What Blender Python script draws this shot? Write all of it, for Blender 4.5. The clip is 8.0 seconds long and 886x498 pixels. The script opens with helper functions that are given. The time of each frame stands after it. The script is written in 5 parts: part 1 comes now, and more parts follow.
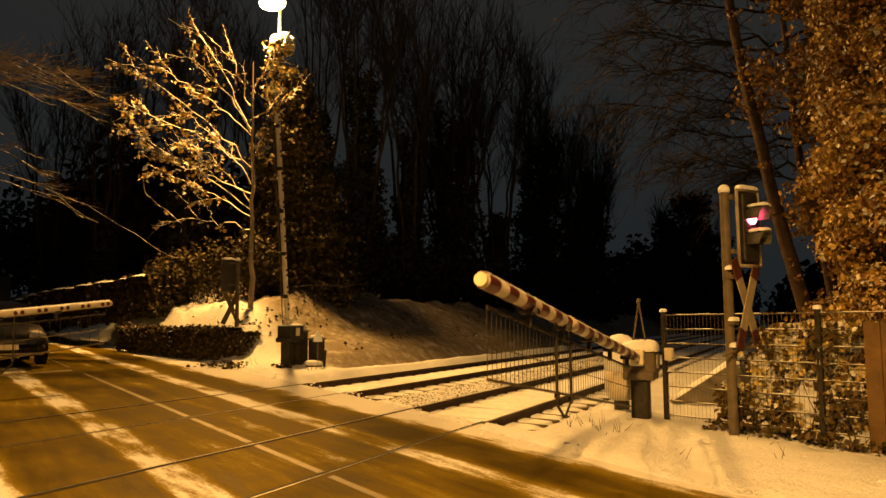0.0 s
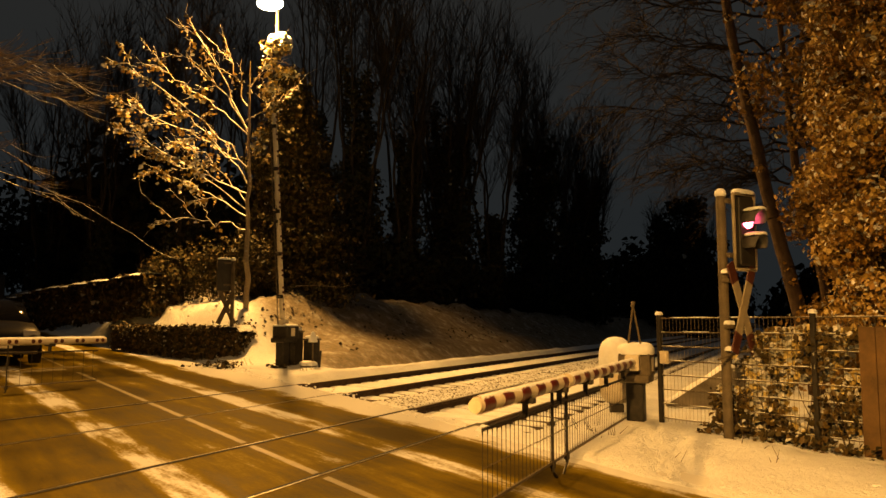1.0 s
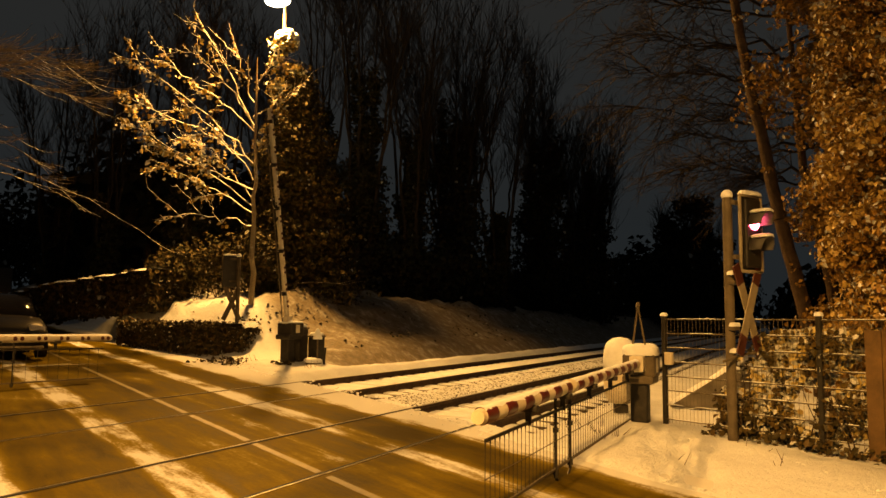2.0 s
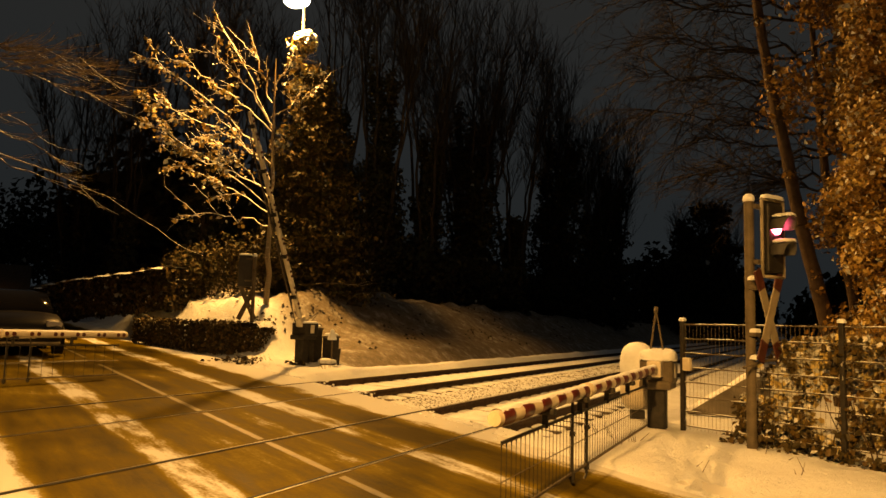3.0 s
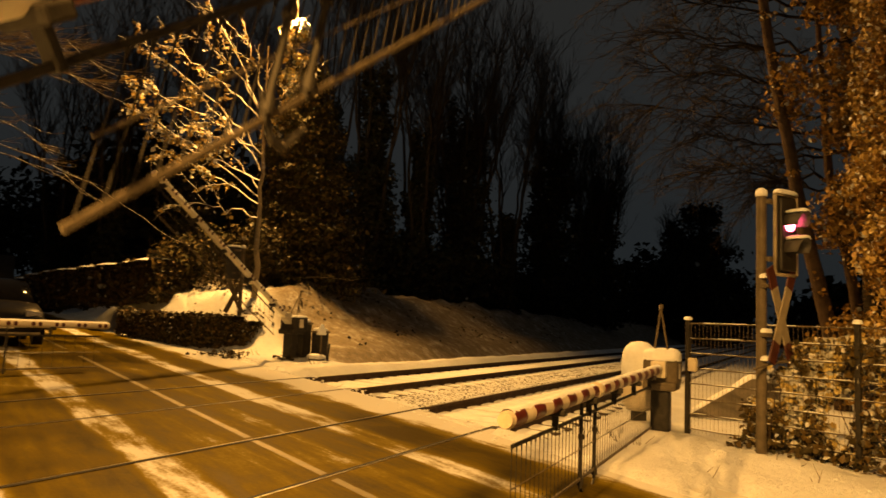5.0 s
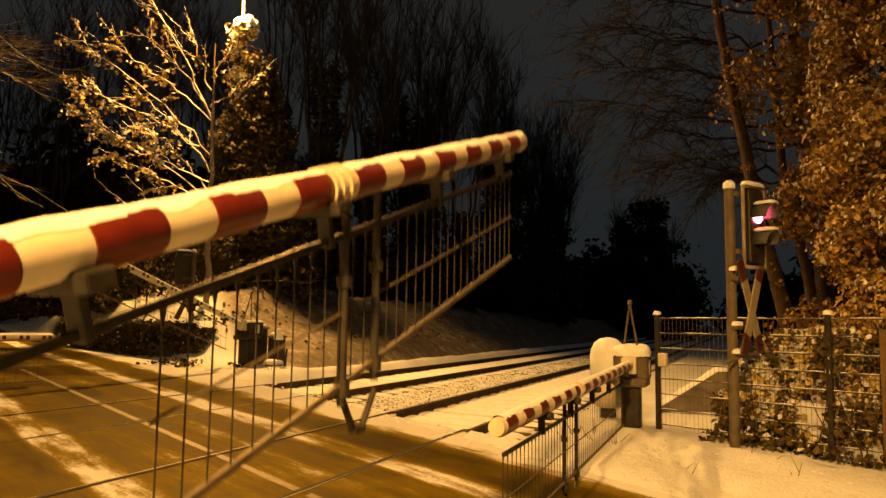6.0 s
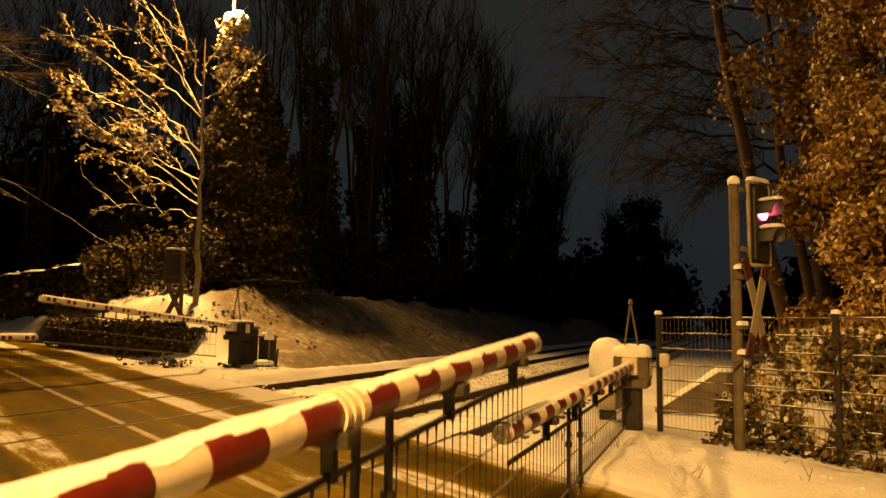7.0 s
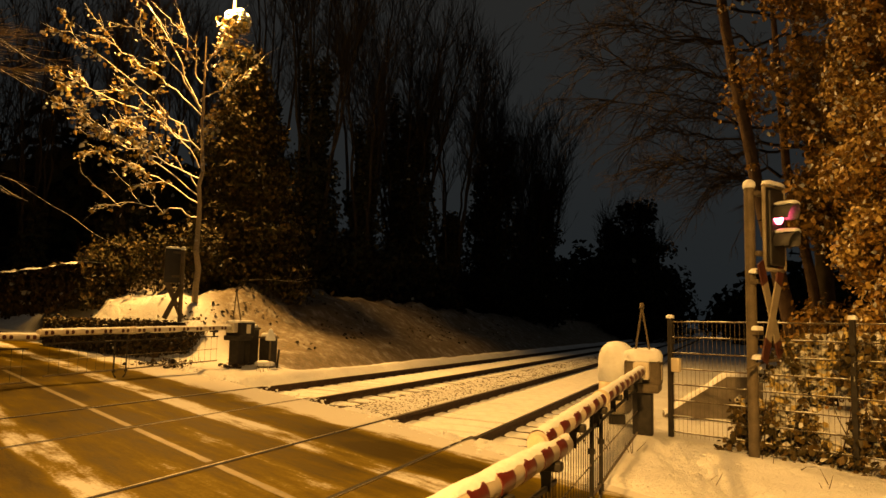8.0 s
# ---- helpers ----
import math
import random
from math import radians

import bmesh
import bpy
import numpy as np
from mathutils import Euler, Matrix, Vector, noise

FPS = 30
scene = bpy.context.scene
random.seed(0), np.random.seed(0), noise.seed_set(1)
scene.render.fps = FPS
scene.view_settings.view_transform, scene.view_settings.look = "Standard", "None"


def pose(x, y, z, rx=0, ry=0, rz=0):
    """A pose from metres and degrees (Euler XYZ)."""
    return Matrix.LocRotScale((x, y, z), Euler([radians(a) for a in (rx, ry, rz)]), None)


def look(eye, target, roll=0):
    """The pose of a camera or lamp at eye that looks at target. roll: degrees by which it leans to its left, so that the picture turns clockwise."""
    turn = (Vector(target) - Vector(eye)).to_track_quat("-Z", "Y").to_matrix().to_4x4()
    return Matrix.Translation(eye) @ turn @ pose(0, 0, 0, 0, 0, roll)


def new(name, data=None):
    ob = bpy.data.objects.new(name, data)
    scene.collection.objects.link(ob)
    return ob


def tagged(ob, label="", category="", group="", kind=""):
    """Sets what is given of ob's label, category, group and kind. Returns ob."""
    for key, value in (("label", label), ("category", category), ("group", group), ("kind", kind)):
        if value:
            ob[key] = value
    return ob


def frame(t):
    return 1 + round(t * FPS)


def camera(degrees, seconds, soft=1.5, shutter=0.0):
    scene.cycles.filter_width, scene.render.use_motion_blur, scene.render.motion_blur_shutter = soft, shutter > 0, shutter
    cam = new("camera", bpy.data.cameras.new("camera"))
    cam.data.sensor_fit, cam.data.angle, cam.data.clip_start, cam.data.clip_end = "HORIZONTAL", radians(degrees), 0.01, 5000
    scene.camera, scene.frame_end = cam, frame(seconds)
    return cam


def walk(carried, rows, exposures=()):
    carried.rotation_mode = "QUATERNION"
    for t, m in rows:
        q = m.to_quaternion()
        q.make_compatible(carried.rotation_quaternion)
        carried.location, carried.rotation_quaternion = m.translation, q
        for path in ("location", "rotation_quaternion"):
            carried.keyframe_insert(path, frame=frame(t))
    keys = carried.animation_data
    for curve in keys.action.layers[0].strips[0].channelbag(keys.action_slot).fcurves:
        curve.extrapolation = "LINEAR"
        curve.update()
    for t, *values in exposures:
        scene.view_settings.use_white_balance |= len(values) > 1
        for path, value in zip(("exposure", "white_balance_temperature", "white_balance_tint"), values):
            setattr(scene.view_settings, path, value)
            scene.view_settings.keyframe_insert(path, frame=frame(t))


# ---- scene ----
cam = camera(60.7, 8.0, 1.5, 0.6)
PATH = [
    (0, (0.26, 0.128, 1.473), (0.22, 2.118, 1.67), -0.3),
    (0.5, (0.257, 0.128, 1.491), (0.223, 2.118, 1.688), -0.2),
    (1, (0.246, 0.13, 1.478), (0.218, 2.12, 1.678), 0.1),
    (2.5, (0.262, 0.154, 1.518), (0.202, 2.144, 1.707), 1.1),
    (3, (0.234, 0.215, 1.477), (0.151, 2.203, 1.678), 1.5),
    (3.5, (0.118, 0.316, 1.453), (0.033, 2.304, 1.66), 1.9),
    (4, (0.07, 0.393, 1.448), (-0.014, 2.381, 1.656), 2.7),
    (4.5, (0.097, 0.542, 1.465), (0.014, 2.53, 1.671), 2.7),
    (5, (0.092, 0.66, 1.434), (0.039, 2.65, 1.631), 2.4),
    (5.2, (0.048, 0.718, 1.423), (0.043, 2.707, 1.633), 2.1),
    (6.5, (-0.143, 1.094, 1.464), (-0.054, 3.083, 1.658), 0.7),
    (7, (-0.154, 1.244, 1.45), (-0.054, 3.231, 1.649), 0.8),
    (7.5, (-0.26, 1.354, 1.463), (-0.152, 3.341, 1.664), 0.9),
    (8, (-0.368, 1.363, 1.472), (-0.251, 3.349, 1.673), 1.2),
]
walk(cam, [(t, look(eye, target, roll)) for t, eye, target, roll in PATH])

# ---- light ----
world = bpy.data.worlds.new("night_sky")
scene.world = world
world.use_nodes = True
wn = world.node_tree.nodes
wl = world.node_tree.links
w_co = wn.new("ShaderNodeTexCoord")
w_sep = wn.new("ShaderNodeSeparateXYZ")
w_ramp = wn.new("ShaderNodeValToRGB")
w_noise = wn.new("ShaderNodeTexNoise")
w_noise.inputs["Scale"].default_value = 2.5
w_noise.inputs["Detail"].default_value = 3.0
w_add = wn.new("ShaderNodeMath")
w_add.operation = "MULTIPLY_ADD"
w_add.inputs[1].default_value = 0.25
wl.new(w_co.outputs["Generated"], w_sep.inputs[0])
wl.new(w_co.outputs["Generated"], w_noise.inputs["Vector"])
wl.new(w_noise.outputs[0], w_add.inputs[0])
wl.new(w_sep.outputs["Z"], w_add.inputs[2])
wl.new(w_add.outputs[0], w_ramp.inputs[0])
w_ramp.color_ramp.elements[0].position = 0.1
w_ramp.color_ramp.elements[0].color = (0.011, 0.014, 0.016, 1)
w_ramp.color_ramp.elements[1].position = 0.65
w_ramp.color_ramp.elements[1].color = (0.019, 0.018, 0.016, 1)
wl.new(w_ramp.outputs[0], wn["Background"].inputs[0])
wn["Background"].inputs[1].default_value = 1.15

SODIUM = (1.0, 0.468, 0.095)


def lamp_light(name, at, watts, colour=SODIUM, size=0.12):
    data = bpy.data.lights.new(name, "POINT")
    data.energy, data.color, data.shadow_soft_size = watts, colour, size
    ob = new(name, data)
    ob.location = at
    return ob


LAMP_FAR = (-6.3, 26.0, 12.9)
LAMP_NEAR = (-2.0, -3.8, 8.4)
LAMP_ARM = (2.8, 12.9, 7.8)


def lamp_down(name, at, watts, cone, blend, tilt=(0, 0)):
    """A street lamp's light: a wide cone down, tilted as the lamp head is."""
    data = bpy.data.lights.new(name, "SPOT")
    data.energy, data.color, data.shadow_soft_size = watts, SODIUM, 0.3
    data.spot_size, data.spot_blend = radians(cone), blend
    ob = new(name, data)
    ob.location = at
    ob.rotation_euler = (radians(tilt[0]), radians(tilt[1]), 0)
    return ob


lamp_down("far_lamp_light", (LAMP_FAR[0], LAMP_FAR[1] - 0.42, LAMP_FAR[2] - 0.2), 20000, 142, 0.65, (-24, -16))
lamp_down("near_lamp_light", (LAMP_NEAR[0], LAMP_NEAR[1], LAMP_NEAR[2] - 0.25), 18800, 162, 0.35)
lamp_down("arm_lamp_light", (LAMP_ARM[0], LAMP_ARM[1], LAMP_ARM[2] - 0.25), 900, 132, 0.8)

# the lamp's globe shines all round, faintly, into the trees
lamp_light("far_globe_light", (LAMP_FAR[0] - 0.25, LAMP_FAR[1], LAMP_FAR[2] - 0.3), 380, SODIUM, 0.3)

# ---- the plan: n runs across the tracks, d along them, w across the road ----
UX, UY = 0.3955, 0.9184
SKEW = 0.575
SLOPE = 0.037
ROAD_L, ROAD_R, ROAD_C = 0.27, 7.73, 4.0
RAILS = (3.65, 5.15, 7.05, 8.55)


def base_z(n):
    return SLOPE * max(-8.0, min(n, 34.0))


def nd(n, d, z=0.0):
    return Vector((-UY * n + UX * d, UX * n + UY * d, base_z(n) + z))


def nw(n, w, z=0.0):
    return nd(n, w + SKEW * n, z)


def smooth(a, b, x):
    t = max(0.0, min(1.0, (x - a) / (b - a)))
    return t * t * (3 - 2 * t)


TRACK_YAW = math.degrees(math.atan2(UY, UX))
ROAD_DIR = (nw(1, 0) - nw(0, 0)).to_2d().normalized()
ROAD_YAW = math.degrees(math.atan2(ROAD_DIR.y, ROAD_DIR.x))

# ---- materials ----


def material(name, rough=0.6, metal=0.0):
    m = bpy.data.materials.new(name)
    m.use_nodes = True
    b = m.node_tree.nodes["Principled BSDF"]
    b.inputs["Roughness"].default_value = rough
    b.inputs["Metallic"].default_value = metal
    return m, m.node_tree.nodes, m.node_tree.links, b


def noise_node(nodes, links, scale, detail=4.0, vector=None, rough=0.6):
    t = nodes.new("ShaderNodeTexNoise")
    t.inputs["Scale"].default_value = scale
    t.inputs["Detail"].default_value = detail
    t.inputs["Roughness"].default_value = rough
    if vector is None:
        co = nodes.new("ShaderNodeTexCoord")
        vector = co.outputs["Object"]
    links.new(vector, t.inputs["Vector"])
    return t


def ramp(nodes, links, source, stops):
    r = nodes.new("ShaderNodeValToRGB")
    e = r.color_ramp.elements
    while len(e) < len(stops):
        e.new(0.5)
    for el, (p, c) in zip(e, stops):
        el.position = p
        el.color = (*c, 1) if len(c) == 3 else c
    links.new(source, r.inputs[0])
    return r


def bump(nodes, links, bsdf, source, strength, distance):
    b = nodes.new("ShaderNodeBump")
    b.inputs["Strength"].default_value = strength
    b.inputs["Distance"].default_value = distance
    links.new(source, b.inputs["Height"])
    links.new(b.outputs[0], bsdf.inputs["Normal"])
    return b


def plain(name, a, b, scale=6.0, rough=0.6, metal=0.0, grain=60.0, relief=0.15, depth=0.004, island=0.0):
    """A surface whose colour drifts between a and b at two scales, with fine relief."""
    m, n, l, s = material(name, rough, metal)
    big = noise_node(n, l, scale, 5)
    fine = noise_node(n, l, grain, 3)
    mixed = n.new("ShaderNodeMath")
    mixed.operation = "MULTIPLY_ADD"
    mixed.inputs[1].default_value = 0.35
    l.new(fine.outputs[0], mixed.inputs[0])
    l.new(big.outputs[0], mixed.inputs[2])
    fac = mixed.outputs[0]
    if island:
        geo = n.new("ShaderNodeNewGeometry")
        add = n.new("ShaderNodeMath")
        add.operation = "MULTIPLY_ADD"
        add.inputs[1].default_value = island
        l.new(geo.outputs["Random Per Island"], add.inputs[0])
        l.new(fac, add.inputs[2])
        fac = add.outputs[0]
    lo, hi = 0.45, 0.9 + island
    r = ramp(n, l, fac, [(lo / (1 + island), a), (min(1.0, hi / (1 + island)), b)])
    if island:
        div = n.new("ShaderNodeMath")
        div.operation = "DIVIDE"
        div.inputs[1].default_value = 1 + island
        l.new(fac, div.inputs[0])
        l.new(div.outputs[0], r.inputs[0])
    l.new(r.outputs[0], s.inputs["Base Color"])
    if relief:
        bump(n, l, s, fine.outputs[0], relief, depth)
    return m


def snowy(name, a, b, level=0.35, soft=0.3, scale=12.0, rough=0.8):
    """A dark surface with snow lying on whatever faces up."""
    m, n, l, s = material(name, rough)
    geo = n.new("ShaderNodeNewGeometry")
    sep = n.new("ShaderNodeSeparateXYZ")
    l.new(geo.outputs["Normal"], sep.inputs[0])
    t = noise_node(n, l, scale, 4)
    add = n.new("ShaderNodeMath")
    add.operation = "MULTIPLY_ADD"
    add.inputs[1].default_value = 0.9
    l.new(t.outputs[0], add.inputs[0])
    l.new(sep.outputs["Z"], add.inputs[2])
    mask = n.new("ShaderNodeMapRange")
    mask.inputs["From Min"].default_value = level + 0.45
    mask.inputs["From Max"].default_value = level + 0.45 + soft
    l.new(add.outputs[0], mask.inputs["Value"])
    bark = ramp(n, l, noise_node(n, l, scale * 3, 4).outputs[0], [(0.3, a), (0.75, b)])
    mix = n.new("ShaderNodeMix")
    mix.data_type = "RGBA"
    l.new(mask.outputs[0], mix.inputs["Factor"])
    l.new(bark.outputs[0], mix.inputs["A"])
    mix.inputs["B"].default_value = (0.78, 0.8, 0.82, 1)
    l.new(mix.outputs["Result"], s.inputs["Base Color"])
    bump(n, l, s, t.outputs[0], 0.4, 0.02)
    return m


def leafy(name, greens, snow_share=0.3, rough=0.5):
    """Leaves that differ one by one; a share of them is laden with snow."""
    m, n, l, s = material(name, rough)
    geo = n.new("ShaderNodeNewGeometry")
    step = 1.0 - snow_share
    stops = [(step * i / len(greens), c) for i, c in enumerate(greens)]
    stops += [(step, (0.42, 0.44, 0.42)), (step + snow_share * 0.5, (0.75, 0.77, 0.78))]
    r = ramp(n, l, geo.outputs["Random Per Island"], stops)
    r.color_ramp.interpolation = "CONSTANT"
    s.inputs["Specular IOR Level"].default_value = 0.2
    t = noise_node(n, l, 40, 2)
    mix = n.new("ShaderNodeMix")
    mix.data_type = "RGBA"
    mix.blend_type = "MULTIPLY"
    mix.inputs["Factor"].default_value = 0.5
    l.new(r.outputs[0], mix.inputs["A"])
    l.new(t.outputs[0], mix.inputs["B"])
    l.new(mix.outputs["Result"], s.inputs["Base Color"])
    return m


def glow(name, colour, strength):
    m, n, l, s = material(name, 0.4)
    s.inputs["Base Color"].default_value = (*colour, 1)
    s.inputs["Emission Color"].default_value = (*colour, 1)
    s.inputs["Emission Strength"].default_value = strength
    return m


def snow_material(name, dimming=0.0, bank=False):
    m, n, l, s = material(name, 0.75)
    co = n.new("ShaderNodeTexCoord")
    big = noise_node(n, l, 0.7, 6, co.outputs["Object"], 0.65)
    fine = noise_node(n, l, 9.0, 6, co.outputs["Object"], 0.7)
    grit = noise_node(n, l, 34.0, 3, co.outputs["Object"], 0.6)
    r = ramp(n, l, big.outputs[0], [(0.25, (0.57, 0.61, 0.67)), (0.6, (0.75, 0.8, 0.87))])
    specks = ramp(n, l, grit.outputs[0], [(0.24 + dimming, (0.16, 0.13, 0.09)), (0.34 + dimming, (1, 1, 1))])
    mix = n.new("ShaderNodeMix")
    mix.data_type = "RGBA"
    mix.blend_type = "MULTIPLY"
    mix.inputs["Factor"].default_value = 0.9
    l.new(r.outputs[0], mix.inputs["A"])
    l.new(specks.outputs[0], mix.inputs["B"])
    if not bank:
        l.new(mix.outputs["Result"], s.inputs["Base Color"])
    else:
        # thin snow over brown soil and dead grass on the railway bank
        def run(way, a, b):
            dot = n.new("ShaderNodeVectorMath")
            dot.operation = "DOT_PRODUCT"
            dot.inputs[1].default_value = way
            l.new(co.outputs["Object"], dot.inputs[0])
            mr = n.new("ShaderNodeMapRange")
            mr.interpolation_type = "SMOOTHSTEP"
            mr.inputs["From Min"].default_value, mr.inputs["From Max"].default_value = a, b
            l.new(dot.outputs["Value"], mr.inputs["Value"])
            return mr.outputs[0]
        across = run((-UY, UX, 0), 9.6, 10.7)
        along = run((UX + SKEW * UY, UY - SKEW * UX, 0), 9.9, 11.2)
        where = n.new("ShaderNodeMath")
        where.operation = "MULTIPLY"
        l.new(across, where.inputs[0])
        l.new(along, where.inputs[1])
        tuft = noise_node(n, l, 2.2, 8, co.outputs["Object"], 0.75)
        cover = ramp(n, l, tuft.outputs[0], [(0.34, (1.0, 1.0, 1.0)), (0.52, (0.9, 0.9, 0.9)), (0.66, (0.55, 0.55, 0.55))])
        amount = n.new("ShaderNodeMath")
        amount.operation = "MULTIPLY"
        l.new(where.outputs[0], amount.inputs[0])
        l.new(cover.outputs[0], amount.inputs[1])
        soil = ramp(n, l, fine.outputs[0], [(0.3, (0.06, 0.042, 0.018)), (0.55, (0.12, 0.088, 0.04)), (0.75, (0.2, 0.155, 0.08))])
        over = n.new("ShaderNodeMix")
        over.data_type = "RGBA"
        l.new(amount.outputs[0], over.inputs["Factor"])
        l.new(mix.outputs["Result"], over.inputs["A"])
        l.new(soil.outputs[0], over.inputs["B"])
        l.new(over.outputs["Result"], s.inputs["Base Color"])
    add = n.new("ShaderNodeMath")
    add.operation = "MULTIPLY_ADD"
    add.inputs[1].default_value = 0.35
    l.new(grit.outputs[0], add.inputs[0])
    l.new(fine.outputs[0], add.inputs[2])
    bump(n, l, s, add.outputs[0], 0.85, 0.08)
    s.inputs["Subsurface Weight"].default_value = 0.0
    return m


def road_material():
    """Dark wet asphalt with strips of snow left between the wheel tracks. x: across the road, y: along it."""
    m, n, l, s = material("road_asphalt", 0.5)
    s.inputs["Specular IOR Level"].default_value = 0.02
    co = n.new("ShaderNodeTexCoord")
    sep = n.new("ShaderNodeSeparateXYZ")
    l.new(co.outputs["Object"], sep.inputs[0])
    # noise stretched along the road
    mp = n.new("ShaderNodeMapping")
    mp.inputs["Scale"].default_value = (1.0, 0.16, 1.0)
    l.new(co.outputs["Object"], mp.inputs["Vector"])
    drift = noise_node(n, l, 1.3, 3, mp.outputs[0])
    streak = noise_node(n, l, 7.0, 5, mp.outputs[0], 0.65)
    fine = noise_node(n, l, 30.0, 4, co.outputs["Object"])
    shift = n.new("ShaderNodeMath")
    shift.operation = "MULTIPLY_ADD"
    shift.inputs[1].default_value = 0.3
    l.new(drift.outputs[0], shift.inputs[0])
    l.new(sep.outputs["X"], shift.inputs[2])
    scale = n.new("ShaderNodeMath")
    scale.operation = "DIVIDE"
    scale.inputs[1].default_value = 10.0
    l.new(shift.outputs[0], scale.inputs[0])
    k = [(0.0, 0.7), (1.15, 0.6), (1.32, 0.02), (1.8, 0.12), (2.16, 0.02), (2.26, 0.42), (2.6, 0.42), (2.74, 0.0), (3.2, 0.12), (3.45, 0.02),
         (3.85, 0.04), (4.1, 0.26), (4.25, 0.04), (4.66, 0.06), (4.76, 0.42), (5.06, 0.45), (5.22, 0.02), (5.7, 0.0), (5.95, 0.35), (6.4, 0.8)]
    r = ramp(n, l, scale.outputs[0], [(x / 10.0, (v, v, v)) for x, v in k])
    both = n.new("ShaderNodeMath")
    both.operation = "MULTIPLY_ADD"
    both.inputs[1].default_value = 0.75
    l.new(streak.outputs[0], both.inputs[0])
    l.new(r.outputs[0], both.inputs[2])
    # the snow lies in broken stretches
    broken = noise_node(n, l, 0.45, 4, co.outputs["Object"], 0.6)
    gap = n.new("ShaderNodeMath")
    gap.operation = "MULTIPLY_ADD"
    gap.inputs[1].default_value = 1.1
    gap.inputs[2].default_value = -0.57
    l.new(broken.outputs[0], gap.inputs[0])
    whole = n.new("ShaderNodeMath")
    whole.operation = "ADD"
    l.new(both.outputs[0], whole.inputs[0])
    l.new(gap.outputs[0], whole.inputs[1])
    third = n.new("ShaderNodeMath")
    third.operation = "MULTIPLY_ADD"
    third.inputs[1].default_value = 0.3
    l.new(fine.outputs[0], third.inputs[0])
    l.new(whole.outputs[0], third.inputs[2])
    colour = ramp(n, l, third.outputs[0], [(0.38, (0.044, 0.031, 0.0006)), (0.56, (0.082, 0.058, 0.001)), (0.7, (0.12, 0.087, 0.002)), (0.82, (0.17, 0.13, 0.02)), (0.93, (0.38, 0.37, 0.33)), (1.0, (0.55, 0.57, 0.6))])
    l.new(colour.outputs[0], s.inputs["Base Color"])
    gloss = ramp(n, l, third.outputs[0], [(0.45, (0.55, 0.55, 0.55)), (0.85, (0.85, 0.85, 0.85))])
    l.new(gloss.outputs[0], s.inputs["Roughness"])
    bump(n, l, s, third.outputs[0], 0.35, 0.02)
    return m


SNOW = snow_material("snow")
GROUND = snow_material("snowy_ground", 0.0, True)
# hedge-top snow with more dark specks, so its shade sits in the colour
SNOW_DIMMED = snow_material("dimmed_snow", 0.1)
CAP = plain("snow_cap", (0.64, 0.68, 0.73), (0.78, 0.83, 0.9), 5, 0.7, grain=25, relief=0.4, depth=0.02)
ROAD = road_material()
PAINT = plain("road_paint", (0.055, 0.042, 0.003), (0.13, 0.1, 0.014), 5, 0.6, grain=30)
RUST = plain("rusty_rail", (0.02, 0.014, 0.01), (0.07, 0.045, 0.03), 8, 0.75)
STEEL = plain("worn_rail_head", (0.35, 0.34, 0.33), (0.6, 0.59, 0.57), 12, 0.28, 1.0)
RUBBER = plain("dark_groove", (0.012, 0.011, 0.01), (0.03, 0.028, 0.026), 10, 0.8)
SLEEPER = plain("sleeper_wood", (0.03, 0.022, 0.016), (0.09, 0.07, 0.05), 7, 0.85)
WHITE = plain("white_enamel", (0.42, 0.39, 0.32), (0.6, 0.57, 0.49), 4, 0.42, grain=20, relief=0.05)
RED = plain("red_enamel", (0.055, 0.006, 0.003), (0.11, 0.012, 0.005), 5, 0.42, grain=20, relief=0.05)
GALV = plain("galvanised_steel", (0.1, 0.09, 0.07), (0.22, 0.19, 0.14), 9, 0.5, 0.15)
DARK = plain("dark_grey_paint", (0.012, 0.011, 0.01), (0.035, 0.033, 0.03), 8, 0.55)
GREY = plain("grey_paint", (0.06, 0.05, 0.034), (0.13, 0.11, 0.08), 6, 0.55)
# shaded copy of the white: the cross's weak light is put into its colour
WHITE_DIM = plain("dimmed_white", (0.17, 0.15, 0.11), (0.3, 0.27, 0.2), 5, 0.6)
CREAM = plain("cream_plastic", (0.42, 0.38, 0.3), (0.6, 0.56, 0.46), 5, 0.5)
BLACK = plain("black_paint", (0.006, 0.006, 0.006), (0.02, 0.02, 0.02), 8, 0.5)
WOOD = plain("brown_boards", (0.06, 0.034, 0.009), (0.13, 0.075, 0.022), 5, 0.75)
CONCRETE = plain("concrete", (0.09, 0.08, 0.065), (0.2, 0.18, 0.15), 4, 0.85)
BRICK = plain("brick_wall", (0.16, 0.08, 0.05), (0.3, 0.17, 0.11), 3, 0.85)
BARK = plain("bark", (0.025, 0.016, 0.01), (0.075, 0.05, 0.032), 6, 0.9, relief=0.6, depth=0.03)
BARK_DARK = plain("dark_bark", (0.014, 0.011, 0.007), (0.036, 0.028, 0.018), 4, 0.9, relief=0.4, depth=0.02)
TWIG_SNOW = snowy("snowy_twig", (0.07, 0.05, 0.03), (0.18, 0.13, 0.08), 0.05, 0.25, 14)
TWIG_BARE = snowy("frosted_twig", (0.09, 0.063, 0.028), (0.19, 0.138, 0.065), 0.4, 0.4, 14)
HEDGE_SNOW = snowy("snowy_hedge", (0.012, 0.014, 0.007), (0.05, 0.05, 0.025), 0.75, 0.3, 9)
IVY = leafy("ivy_leaves", [(0.22, 0.13, 0.022), (0.3, 0.17, 0.03), (0.36, 0.21, 0.04), (0.15, 0.09, 0.018)], 0.06)
